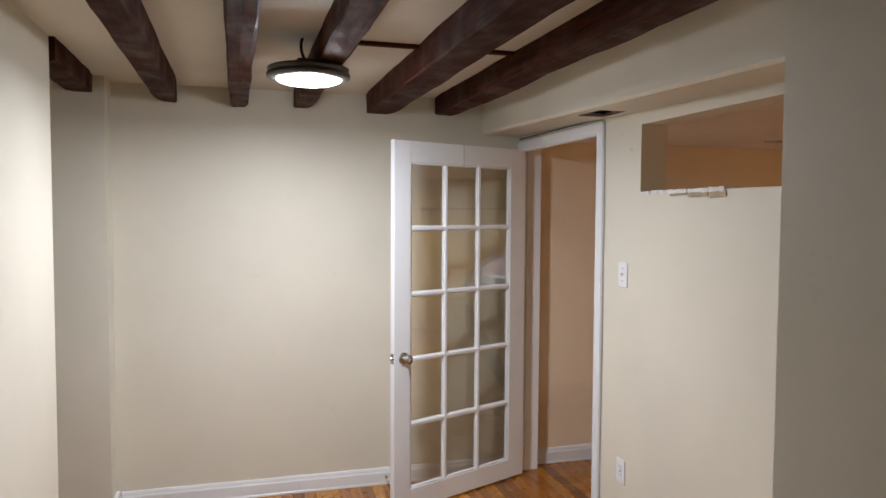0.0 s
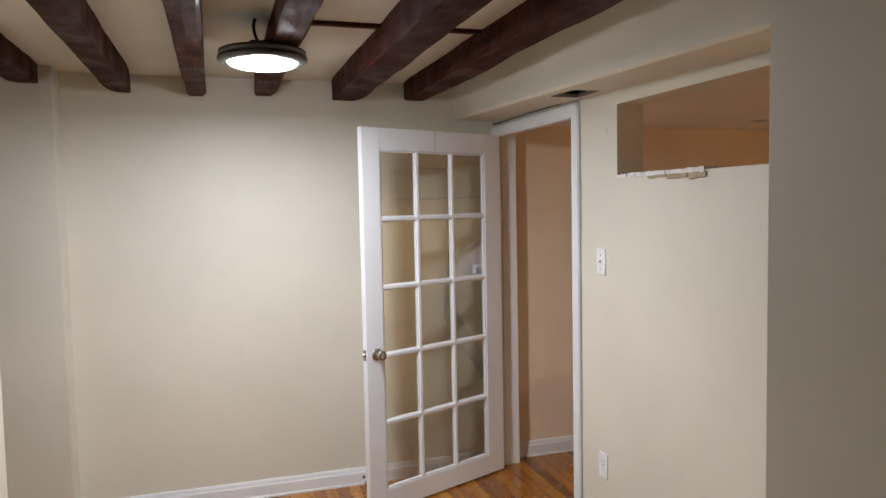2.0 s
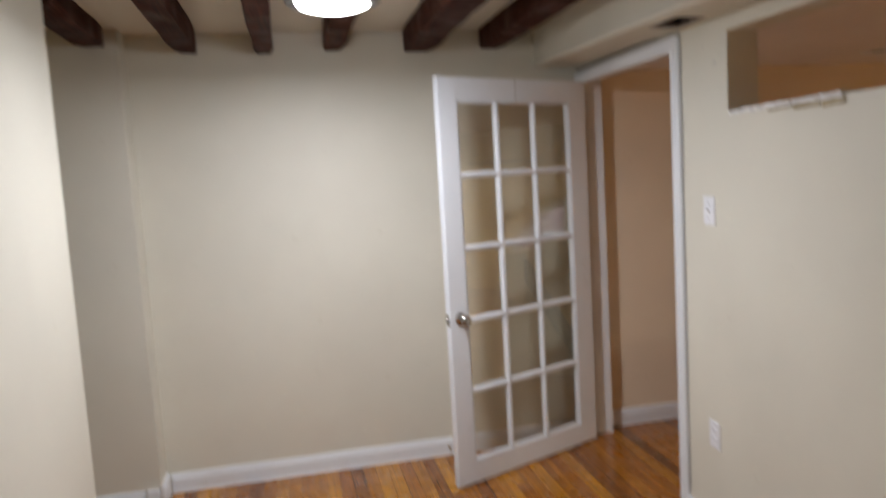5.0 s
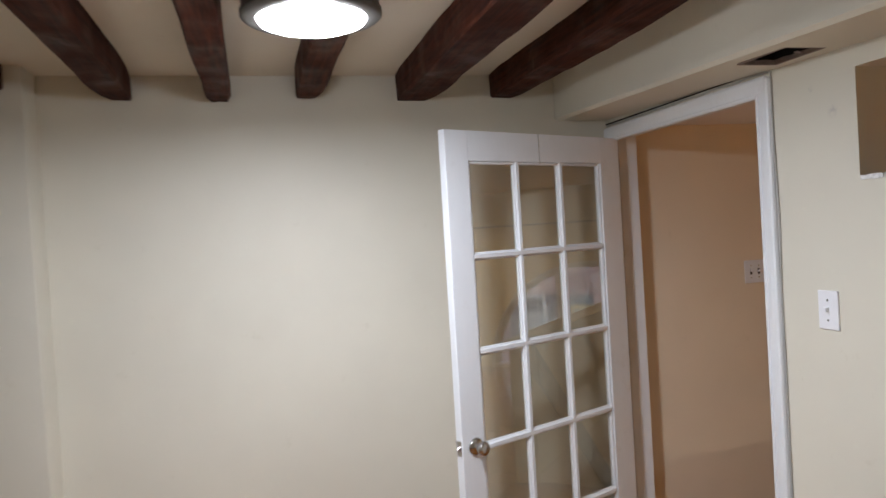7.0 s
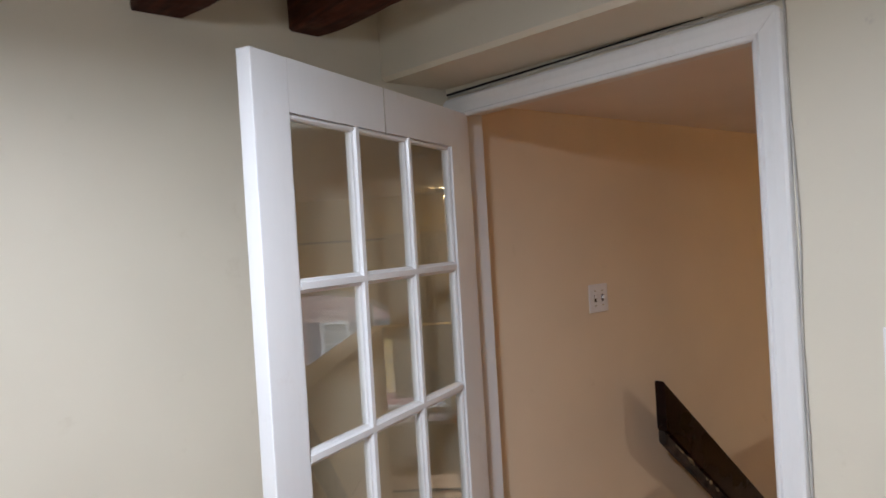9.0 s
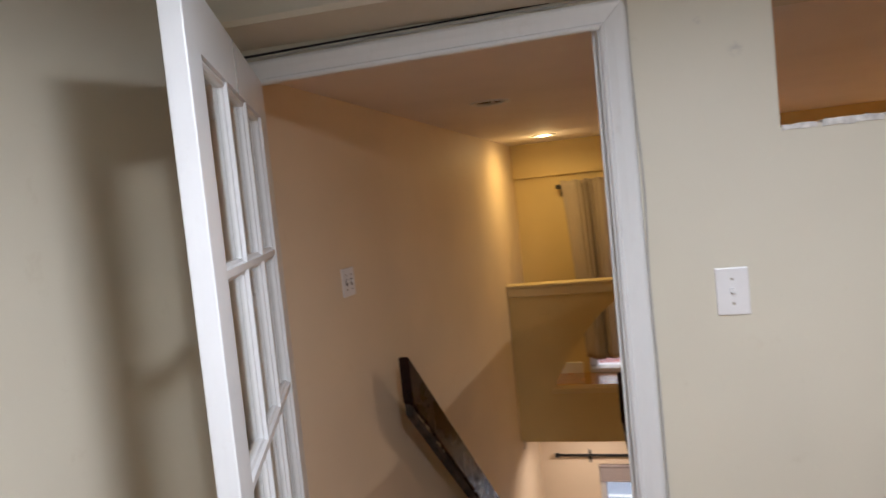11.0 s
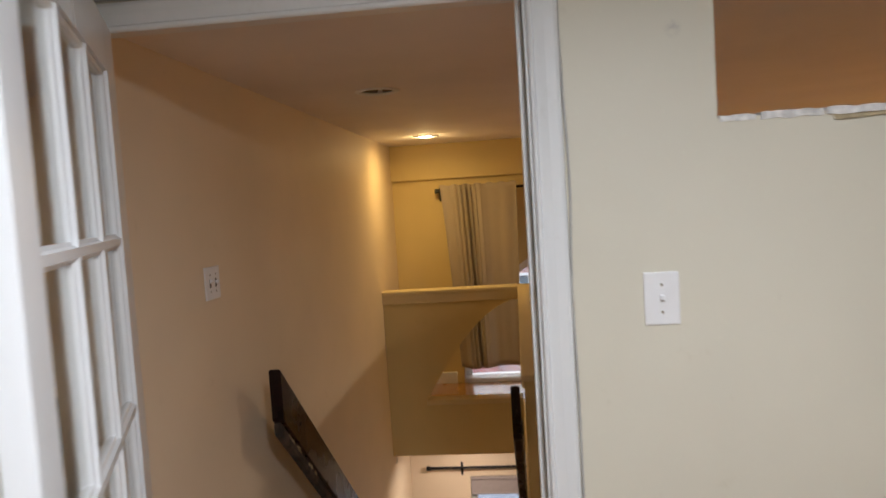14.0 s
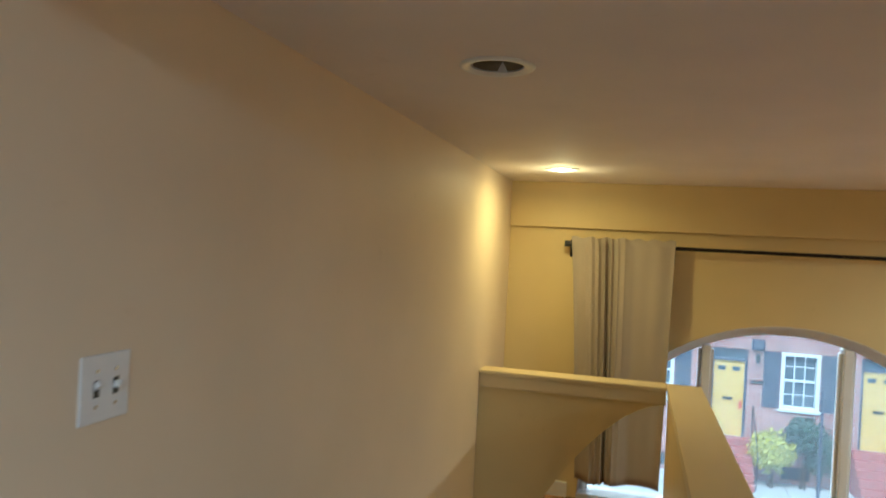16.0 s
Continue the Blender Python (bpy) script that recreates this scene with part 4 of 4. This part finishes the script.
def downlight(x, y, lit, label):
    ob = thing("recessed_light", label, "recessed light", pose(x, y, HC), "recessed lights")
    part("trim_ring", lathe([(0.100, 0.0), (0.100, -0.003), (0.094, -0.007), (0.078, -0.006), (0.070, 0.004), (0.070, -0.0012), (0.100, 0.0)], 40), TRIM, ob, smooth=True)
    if lit:
        part("bulb", lathe([(0.0, -0.010), (0.03, -0.009), (0.044, -0.006), (0.052, -0.001), (0.0, -0.0008)], 32), BULB, ob, "glowing warm bulb", True)
    else:
        part("can", lathe([(0.0705, -0.001), (0.069, 0.03), (0.067, 0.13), (0.060, 0.14), (0.0, 0.1405), (0.0, 0.1425), (0.064, 0.142), (0.0715, 0.13), (0.0725, 0.0)], 36), CANMETAL, ob, "empty dull metal can", True)
        bm = bmesh.new()
        add_tube(bm, (0, 0, 0.06), (0, 0, 0.139), 0.017, 0.019, n=14)
        add_tube(bm, (0, 0, 0.035), (0, 0, 0.06), 0.004, n=8)
        part("socket", bm, DARK, ob, "empty black lamp socket")
    return ob


downlight(3.64, 4.41, False, "empty round recessed ceiling can with a white ring")
downlight(5.96, 4.48, True, "lit round recessed ceiling light with a white ring")
downlight(5.19, 0.96, True, "lit round recessed ceiling light with a white ring")

# ---- curtain and rods ----


def curtain(y0, y1, z0, z1, x):
    bm = bmesh.new()
    nu, nv = 260, 30
    grid = []
    for j in range(nv + 1):
        v = j / nv
        z = z1 + (z0 - z1) * v
        row = []
        for i in range(nu + 1):
            u = i / nu
            yl = y1 - 0.10 * v ** 0.8
            yr = y0 + 0.03 * v
            y = yl + (yr - yl) * u
            gather = math.exp(-((u - 0.33) / 0.12) ** 2)
            d = 0.0035 * math.sin(u * 34 + 0.6 * math.sin(v * 3)) * (1 - 0.35 * v) + 0.036 * gather * (2 * abs(math.sin(u * 48 + v * 0.9)) ** 0.6 - 1) * (1 - 0.45 * v)
            d += 0.026 * math.sin(u * 9.0 + 1.2 + v * 0.5) * (0.25 + 0.75 * v) + 0.009 * math.sin(u * 21 + 0.4 + v) * (0.5 + 0.5 * v)
            d += 0.05 * v * math.exp(-((u - 0.35) / 0.03) ** 2)
            d += 0.006 * noise.noise(Vector((u * 6, v * 5, 2)))
            hem = 0.008 * math.sin(u * 9 + 0.5) * v ** 8 - 0.022 * math.exp(-((u - 0.2) / 0.14) ** 2) * v ** 8 + 0.006 * math.sin(u * 41) * (1 - v) ** 12
            row.append(bm.verts.new((x + d, y, z + hem)))
        grid.append(row)
    for a, b in zip(grid, grid[1:]):
        for i in range(nu):
            bm.faces.new((a[i], a[i + 1], b[i + 1], b[i]))
    return bm


cur = thing("curtain", "beige linen curtain panel gathered on a black rod", "curtain")
cloth = part("cloth", curtain(3.80, 4.466, 0.168, 1.775, FX - 0.128), LINEN, cur, smooth=True)
so = cloth.modifiers.new("thick", "SOLIDIFY")
so.thickness = 0.003


def rod(y0, y1, z, x, brackets, label):
    ob = thing("curtain_rod", label, "curtain rod")
    bm = bmesh.new()
    add_tube(bm, (x, y0, z), (x, y1, z), 0.012, n=14)
    part("pole", bm, BLACK, ob)
    for y in (y0 - 0.015, y1 + 0.015):
        bm = bmesh.new()
        add_tube(bm, (x, y - 0.018, z), (x, y + 0.018, z), 0.021, n=14)
        part("finial", bm, BLACK, ob)
    for y in brackets:
        part("bracket", boxes((FX - 0.012, FX - 0.001, y - 0.01, y + 0.01, z - 0.09, z + 0.03), (x - 0.004, FX - 0.012, y - 0.006, y + 0.006, z - 0.024, z - 0.013), bevel=0.002), BLACK, ob)
    return ob


rod(1.45, 4.478, 1.728, FX - 0.085, (4.47, 1.55), "black metal curtain rod over the half-round window")
rod(3.0, 4.71, -0.755, FX - 0.07, (4.43, 3.2), "black metal curtain rod over the lower window")

# ---- half-round window ----


def arch_band(x0, x1, r0, r1, z_cut=0.0, n=40):
    bm = bmesh.new()
    rows = []
    for k in range(n + 1):
        c, s = math.cos(math.pi * k / n), math.sin(math.pi * k / n)
        rows.append([bm.verts.new((x, WY + r * c, WZ + r * s)) for x, r in ((x0, r0), (x1, r0), (x1, r1), (x0, r1))])
    for a, b in zip(rows, rows[1:]):
        for k in range(4):
            bm.faces.new((a[k], a[(k + 1) % 4], b[(k + 1) % 4], b[k]))
    bm.faces.new(rows[0])
    bm.faces.new(rows[-1][::-1])
    bmesh.ops.recalc_face_normals(bm, faces=bm.faces)
    return bm


win = thing("window_1", "half-round front window with two upright mullions", "window", kind="structure")
part("window_frame", arch_band(FX + 0.09, FX + 0.19, WR - 0.045, WR - 0.002), FRAMEW, win)
part("arch_lining", arch_band(FX + 0.002, FX + 0.088, WR - 0.008, WR - 0.001), FRAMEW, win)
part("inner_frame", arch_band(FX + 0.105, FX + 0.15, WR - 0.065, WR - 0.046), FRAMEW, win, "thin grey metal sash edge")
for y in (3.562, 2.718):
    top = math.sqrt((WR - 0.05) ** 2 - (abs(y - WY) + 0.04) ** 2)
    part("mullion", boxes((FX + 0.06, FX + 0.18, y - 0.028, y + 0.028, 0.05, top), bevel=0.006), FRAMEW, win)
    for s in (-1, 1):
        part("sash_stile", boxes((FX + 0.10, FX + 0.15, y + s * 0.030 - (0.018 if s < 0 else 0), y + s * 0.030 + (0.018 if s > 0 else 0), 0.05, top - 0.03), bevel=0.003), FRAMEW, win)
part("window_sill", boxes((FX - 0.02, FX + 0.20, WY - WR, WY + WR, 0.002, 0.04), bevel=0.006), TRIM, win)
bm = bmesh.new()
for x, flip in ((FX + 0.124, False), (FX + 0.128, True)):
    vs = [bm.verts.new((x, WY + (WR - 0.05) * math.cos(math.pi * k / 40), 0.042 + (WR - 0.05) * math.sin(math.pi * k / 40))) for k in range(41)]
    bm.faces.new(vs[::-1] if flip else vs)
pane = part("pane", bm, HAZED, win)
pane.visible_shadow = False

low = thing("window_2", "tall lower window with a roller shade at its top", "window", kind="structure")
for d in ((FX + 0.06, FX + 0.14, LWY1 - 0.05, LWY1, LWZ0, LWZ1), (FX + 0.06, FX + 0.14, LWY0, LWY0 + 0.05, LWZ0, LWZ1), (FX + 0.06, FX + 0.14, LWY0 + 0.05, LWY1 - 0.05, LWZ1 - 0.05, LWZ1), (FX + 0.06, FX + 0.14, LWY0 + 0.05, LWY1 - 0.05, LWZ0, LWZ0 + 0.05)):
    part("window_frame", boxes(d, bevel=0.004), TRIM, low)
p = part("pane", boxes((FX + 0.096, FX + 0.10, LWY0 + 0.04, LWY1 - 0.04, LWZ0 + 0.04, LWZ1 - 0.04)), HAZED, low)
p.visible_shadow = False
shade = thing("roller_shade", "grey fabric roller shade pulled part way down", "window shade")
part("cloth", boxes((FX + 0.028, FX + 0.031, LWY0 + 0.01, LWY1 - 0.005, -1.032, LWZ1 - 0.03)), SHADE, shade)
bm = bmesh.new()
add_tube(bm, (FX + 0.035, LWY0 + 0.01, LWZ1 - 0.03), (FX + 0.035, LWY1 - 0.005, LWZ1 - 0.03), 0.022, n=14)
part("roller", bm, SHADE, shade)
part("hem_bar", boxes((FX + 0.024, FX + 0.035, LWY0 + 0.01, LWY1 - 0.005, -1.046, -1.030), bevel=0.003), SHADE, shade)

# ---- street ----
GZ = -4.25
tagged(mesh_object("ground", boxes((FX + 0.22, 900, -700, 700, GZ - 0.5, GZ - 0.13)), GROUNDM), "brick coloured street ground", "ground", kind="structure")
tagged(mesh_object("road", boxes((9.3, 20.6, -120, 120, GZ - 0.128, GZ - 0.12)), ASPHALT), "grey street surface", "road", kind="structure")
far_pave = tagged(mesh_object("pavement", boxes((20.75, 23.0, -60, 60, GZ - 0.12, GZ - 0.014)), GROUNDM), "pale concrete pavement before the row houses", "pavement", kind="structure")
slab = None
for k in range(26):
    if slab is None:
        o = part("paving_slab", boxes((20.76, 22.98, 0, 1.19, GZ - 0.02, GZ), bevel=0.006), STONE, far_pave)
        slab = o.data
    else:
        o = new("paving_slab", slab)
        o.parent = far_pave
    o.location = (0, -18 + k * 1.2, 0)
tagged(mesh_object("kerb", boxes((20.6, 20.75, -60, 60, GZ - 0.12, GZ), bevel=0.01), STONE), "pale stone kerb", "kerb", kind="structure")
tagged(mesh_object("pavement", boxes((FX + 0.22, 9.3, -60, 60, GZ - 0.12, GZ), bevel=0.01), STONE), "pale concrete pavement below the window", "pavement", kind="structure")

# made-up bands, placed to give the lower window its pale stripes
for x0, x1 in ((13.3, 13.75), (14.2, 14.32)):
    tagged(mesh_object("added_pale_band", boxes((x0, x1, -60, 60, GZ - 0.1195, GZ - 0.116)), PALEBAND), "added white band along the street for the pale stripes in the lower window", "road marking", kind="structure")

HX = 23.0


def row_house(y0, y1, door_y, win_y, label):
    """A two-storey brick house front: a door up brick steps, a sash window with shutters on each floor."""
    h = thing("row_house", label, "house", group="row houses")
    dz0, dz1 = -3.14, -1.07
    wz0, wz1 = -2.24, -0.74
    ys = sorted([y0, y1, door_y - 0.47, door_y + 0.47, win_y - 0.48, win_y + 0.48])
    zs = [GZ - 0.2, dz0, wz0, -1.05, -0.72, 1.4, 2.9, 4.2]

    def hole(i, j, k):
        a, b = ys[j], ys[j + 1]
        c, d = zs[k], zs[k + 1]
        mid, mz = (a + b) / 2, (c + d) / 2
        if abs(mid - door_y) < 0.47 and dz0 < mz < -0.72:
            return True
        return abs(mid - win_y) < 0.48 and (wz0 < mz < -0.72 or 1.4 < mz < 2.9)
    part("wall", solid([HX, HX + 0.3], ys, zs, hole), BRICK, h)
    # flat sheet coloured dark for the shade of the rooms behind
    part("dark_room_sheet", boxes((HX + 0.3, HX + 0.34, y0, y1, GZ, 4.2)), WINDARK, h, "dark sheet standing in for unlit rooms behind the openings")
    part("cornice", boxes((HX - 0.18, HX + 0.3, y0, y1, 4.2, 4.5), bevel=0.03), OUTWHITE, h)
    part("roof", boxes((HX - 0.1, HX + 6, y0, y1, 4.5, 4.65)), ASPHALT, h)
    d = part("door", boxes((HX + 0.10, HX + 0.15, door_y - 0.40, door_y + 0.40, dz0, dz1)), YDOOR, h, "yellow painted panelled door")
    for u in (-0.19, 0.19):
        for z0, z1 in ((dz0 + 0.18, dz0 + 0.75), (dz0 + 0.92, dz0 + 1.62)):
            part("panel", boxes((HX + 0.085, HX + 0.102, door_y + u - 0.14, door_y + u + 0.14, z0, z1), bevel=0.012), YDOOR, d)
        part("door_light", boxes((HX + 0.09, HX + 0.101, door_y + u - 0.10, door_y + u + 0.10, dz1 - 0.28, dz1 - 0.16)), WINDARK, d, "small dark door pane")
    part("letter_slot", boxes((HX + 0.08, HX + 0.101, door_y - 0.13, door_y + 0.13, dz0 + 0.98, dz0 + 1.06)), BLACK, d)
    part("hang_tag", boxes((HX + 0.085, HX + 0.1, door_y - 0.37, door_y - 0.29, dz0 + 0.75, dz0 + 0.98)), REDTAG, d, "red tag hanging by the lock")
    for a, b in ((door_y - 0.47, door_y - 0.40), (door_y + 0.40, door_y + 0.47)):
        part("door_frame", boxes((HX + 0.04, HX + 0.18, a, b, dz0, -0.72)), NAVY, h)
    part("transom", boxes((HX + 0.12, HX + 0.14, door_y - 0.40, door_y + 0.40, dz1 + 0.07, -0.72)), WINDARK, h)
    part("transom_bar", boxes((HX + 0.05, HX + 0.16, door_y - 0.40, door_y + 0.40, dz1, dz1 + 0.07)), NAVY, h)
    for k in range(6):
        part("step", boxes((HX - 0.28 * (6 - k) * 0.72, HX + 0.05, door_y - 0.62, door_y + 0.62, GZ if k == 0 else GZ + 0.185 * k, GZ + 0.185 * (k + 1)), bevel=0.012), REDBRICK, h)
    for wz_0, wz_1 in ((wz0, -0.72), (1.4, 2.9)):
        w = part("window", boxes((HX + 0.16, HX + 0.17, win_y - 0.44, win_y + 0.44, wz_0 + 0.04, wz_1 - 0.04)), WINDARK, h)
        for d0 in ((win_y - 0.48, win_y - 0.39, wz_0, wz_1), (win_y + 0.39, win_y + 0.48, wz_0, wz_1), (win_y - 0.39, win_y + 0.39, wz_1 - 0.09, wz_1), (win_y - 0.39, win_y + 0.39, wz_0, wz_0 + 0.07)):
            part("frame", boxes((HX - 0.02, HX + 0.16, *d0), bevel=0.006), OUTWHITE, w)
        zc = (wz_0 + wz_1) / 2
        part("meeting_rail", boxes((HX + 0.10, HX + 0.15, win_y - 0.39, win_y + 0.39, zc - 0.03, zc + 0.03)), OUTWHITE, w)
        for u in (-0.13, 0.13):
            part("bar", boxes((HX + 0.11, HX + 0.145, win_y + u - 0.012, win_y + u + 0.012, wz_0 + 0.07, wz_1 - 0.09)), OUTWHITE, w)
        for z in ((wz_0 + zc) / 2, (wz_1 + zc) / 2):
            part("bar", boxes((HX + 0.112, HX + 0.143, win_y - 0.39, win_y + 0.39, z - 0.012, z + 0.012)), OUTWHITE, w)
        part("sill", boxes((HX - 0.07, HX + 0.1, win_y - 0.54, win_y + 0.54, wz_0 - 0.07, wz_0), bevel=0.01), OUTWHITE, w)
        for s in (-1, 1):
            c = win_y + s * 0.72
            sh = part("shutter", boxes((HX - 0.035, HX - 0.002, c - 0.21, c + 0.21, wz_0, wz_1), bevel=0.004), NAVY, h, "dark panelled shutter")
            for z0, z1 in ((wz_0 + 0.08, zc - 0.05), (zc + 0.05, wz_1 - 0.08)):
                part("shutter_panel", boxes((HX - 0.048, HX - 0.034, c - 0.15, c + 0.15, z0, z1), bevel=0.01), NAVY, sh)
    # porch lamp and box between door and window
    part("porch_lamp", lathe([(0.0, 0.16), (0.03, 0.14), (0.07, 0.09), (0.055, -0.08), (0.02, -0.12), (0.0, -0.13)], 10), BLACK, h, "black porch lantern").location = (HX - 0.09, door_y - 0.70, -0.96)
    part("lantern_bracket", boxes((HX - 0.09, HX, door_y - 0.715, door_y - 0.685, -0.84, -0.81)), BLACK, h)
    part("wall_box", boxes((HX - 0.14, HX, door_y - 0.87, door_y - 0.53, -0.72, -0.42), bevel=0.03), NAVY, h, "dark box on the brick wall")
    part("number_plate", boxes((HX - 0.02, HX, door_y - 0.86, door_y - 0.56, -1.64, -1.55)), BLACK, h)
    part("basement_vent", boxes((HX - 0.01, HX + 0.01, win_y - 0.35, win_y + 0.35, GZ + 0.12, GZ + 0.45)), BLACK, h)
    # stair railing in black iron
    for s in (0.64,):
        bm = bmesh.new()
        add_tube(bm, (HX - 1.2, door_y - s, GZ + 0.02), (HX - 1.2, door_y - s, GZ + 1.0), 0.014, n=8)
        add_tube(bm, (HX - 0.05, door_y - s, dz0), (HX - 0.05, door_y - s, dz0 + 0.9), 0.014, n=8)
        add_tube(bm, (HX - 1.2, door_y - s, GZ + 1.0), (HX - 0.05, door_y - s, dz0 + 0.9), 0.014, n=8)
        part("iron_railing", bm, BLACK, h)
    return h


unit = 3.72
for k in range(-3, 5):
    row_house(-1.66 + unit * k, -1.66 + unit * (k + 1) - 0.004, 1.46 + unit * k, -0.33 + unit * k, "red brick row house with a yellow door and dark shutters")


def leaf_cluster(cx, cy, cz, r, count, size, seed, squash=0.9):
    rnd = random.Random(seed)
    bm = bmesh.new()
    for _ in range(count):
        d = Vector((rnd.gauss(0, 1), rnd.gauss(0, 1), rnd.gauss(0, 1))).normalized()
        rad = r * (0.55 + 0.5 * rnd.random()) * (1 + 0.25 * noise.noise(d * 2.3 + Vector((seed, 0, 0))))
        p = Vector((cx, cy, cz)) + Vector((d.x * rad * 0.8, d.y * rad, d.z * rad * squash))
        q = d.to_track_quat("Z", "Y") @ Euler((rnd.uniform(-0.9, 0.9), rnd.uniform(-0.9, 0.9), rnd.uniform(0, 6.28))).to_quaternion()
        s = size * rnd.uniform(0.6, 1.3)
        vs = [bm.verts.new(p + q @ Vector(v)) for v in ((-s * 0.1, 0, 0), (s * 0.25, s * 0.38, s * 0.1), (s, 0, 0.0), (s * 0.25, -s * 0.38, s * 0.1))]
        bm.faces.new(vs)
    return bm


def shrub(label, cx, cy, cz, r, mat, count, size, seed, squash=0.9):
    ob = thing("shrub", label, "shrub")
    part("foliage", leaf_cluster(cx, cy, cz, r, count, size, seed, squash), mat, ob)
    bm = bmesh.new()
    rnd = random.Random(seed)
    for k in range(5):
        add_tube(bm, (cx + rnd.uniform(-0.08, 0.08), cy + rnd.uniform(-0.08, 0.08), GZ), (cx + rnd.uniform(-0.3, 0.3) * r, cy + rnd.uniform(-0.5, 0.5) * r, cz), 0.02, 0.008, n=6)
    part("stem", bm, STEM, ob)
    return ob


shrub("bright yellow-green rounded shrub by the brick steps", 22.45, 0.37, -3.28, 0.56, LEAFY, 1500, 0.12, 3)
shrub("dark green shrub under the window", 22.6, -0.45, -2.85, 0.55, LEAFD, 1500, 0.12, 5, 0.8)
shrub("dark green shrub against the brick wall", 22.65, -0.85, -3.3, 0.5, LEAFD, 1800, 0.075, 6, 1.1)
shrub("low green shrub on the pavement edge", 22.3, -3.2, -3.95, 0.4, LEAFD, 1200, 0.07, 7, 0.8)
post = thing("street_post", "slim dark metal street post at the kerb", "street post", pose(20.9, -0.42, GZ))
bm = bmesh.new()
add_tube(bm, (0, 0, 0), (0, 0, 2.9), 0.035, n=10)
part("pole", bm, NAVY, post)
part("cap", lathe([(0.0, 2.93), (0.03, 2.925), (0.042, 2.90), (0.036, 2.895), (0.0, 2.895)], 12), NAVY, post)

# ---- oak strips (last: many small pieces) ----
strip_data = {}


def strip(x, y0, y1, w, parent):
    key = round(y1 - y0, 2)
    if key not in strip_data:
        bm = boxes((0.0003, w - 0.0003, 0.0003, key - 0.0003, -0.012, 0.0), bevel=0.0008)
        me = bpy.data.meshes.new("floor_strip")
        bm.to_mesh(me)
        bm.free()
        me.materials.append(OAK)
        strip_data[key] = me
    o = new("floor_strip", strip_data[key])
    o.parent = parent
    o.location = (x, y0, 0)


rnd = random.Random(11)
SW = 0.067
LENGTHS = (1.6, 2.4, 3.0, 3.4)
x = -1.78
while x < 3.04:
    y = 3.775 if x < LX - 0.12 else (1.2 - rnd.choice((0.0, 0.3, 0.5, 0.9)))
    y = 3.662 if x > 2.09 else y
    end = 4.64 if x < -0.42 else (HY if x > RX - 0.05 else FAR)
    while y < end - 0.01:
        ln = min(rnd.choice(LENGTHS), round(end - y, 2))
        strip(x, y, y + ln, SW, floor)
        y += ln
    x += SW
bm = bmesh.new()
x = LX
while x < NX:
    add_box(bm, x + 0.0006, x + SW - 0.0006, -1.6, 1.25, -0.012, -0.0008)
    x += SW
rest = part("floor_rest", bm, OAK, floor)
tagged(rest, kind="stuff")
bm = bmesh.new()
x = RW + 0.004
while x < FX - SW:
    y = -1.19
    end = 3.66 if x < 5.99 else HY - 0.002
    while y < end - 0.02:
        y1 = min(end, y + rnd.choice(LENGTHS))
        add_box(bm, x + 0.0007, x + SW - 0.0007, y + 0.0007, y1 - 0.0007, 0.0005, 0.0045)
        y = y1
    x += SW
tagged(mesh_object("floor_boards", bm, FRONTOAK), "polished oak strips of the front room floor", "floor", kind="stuff")

# ---- small things ----
stop = thing("spring_door_stop", "small brass spring door stop with a white tip", "door stop")
bm = bmesh.new()
for k in range(7):
    add_tube(bm, (1.13, 4.798 - k * 0.009, 0.05), (1.13, 4.793 - k * 0.009, 0.05), 0.007, n=10)
part("spring", bm, BRASS, stop)
bm = bmesh.new()
add_tube(bm, (1.13, 4.742, 0.05), (1.13, 4.726, 0.05), 0.010, 0.008, n=12)
part("tip", bm, PLATE, stop, "white rubber tip")
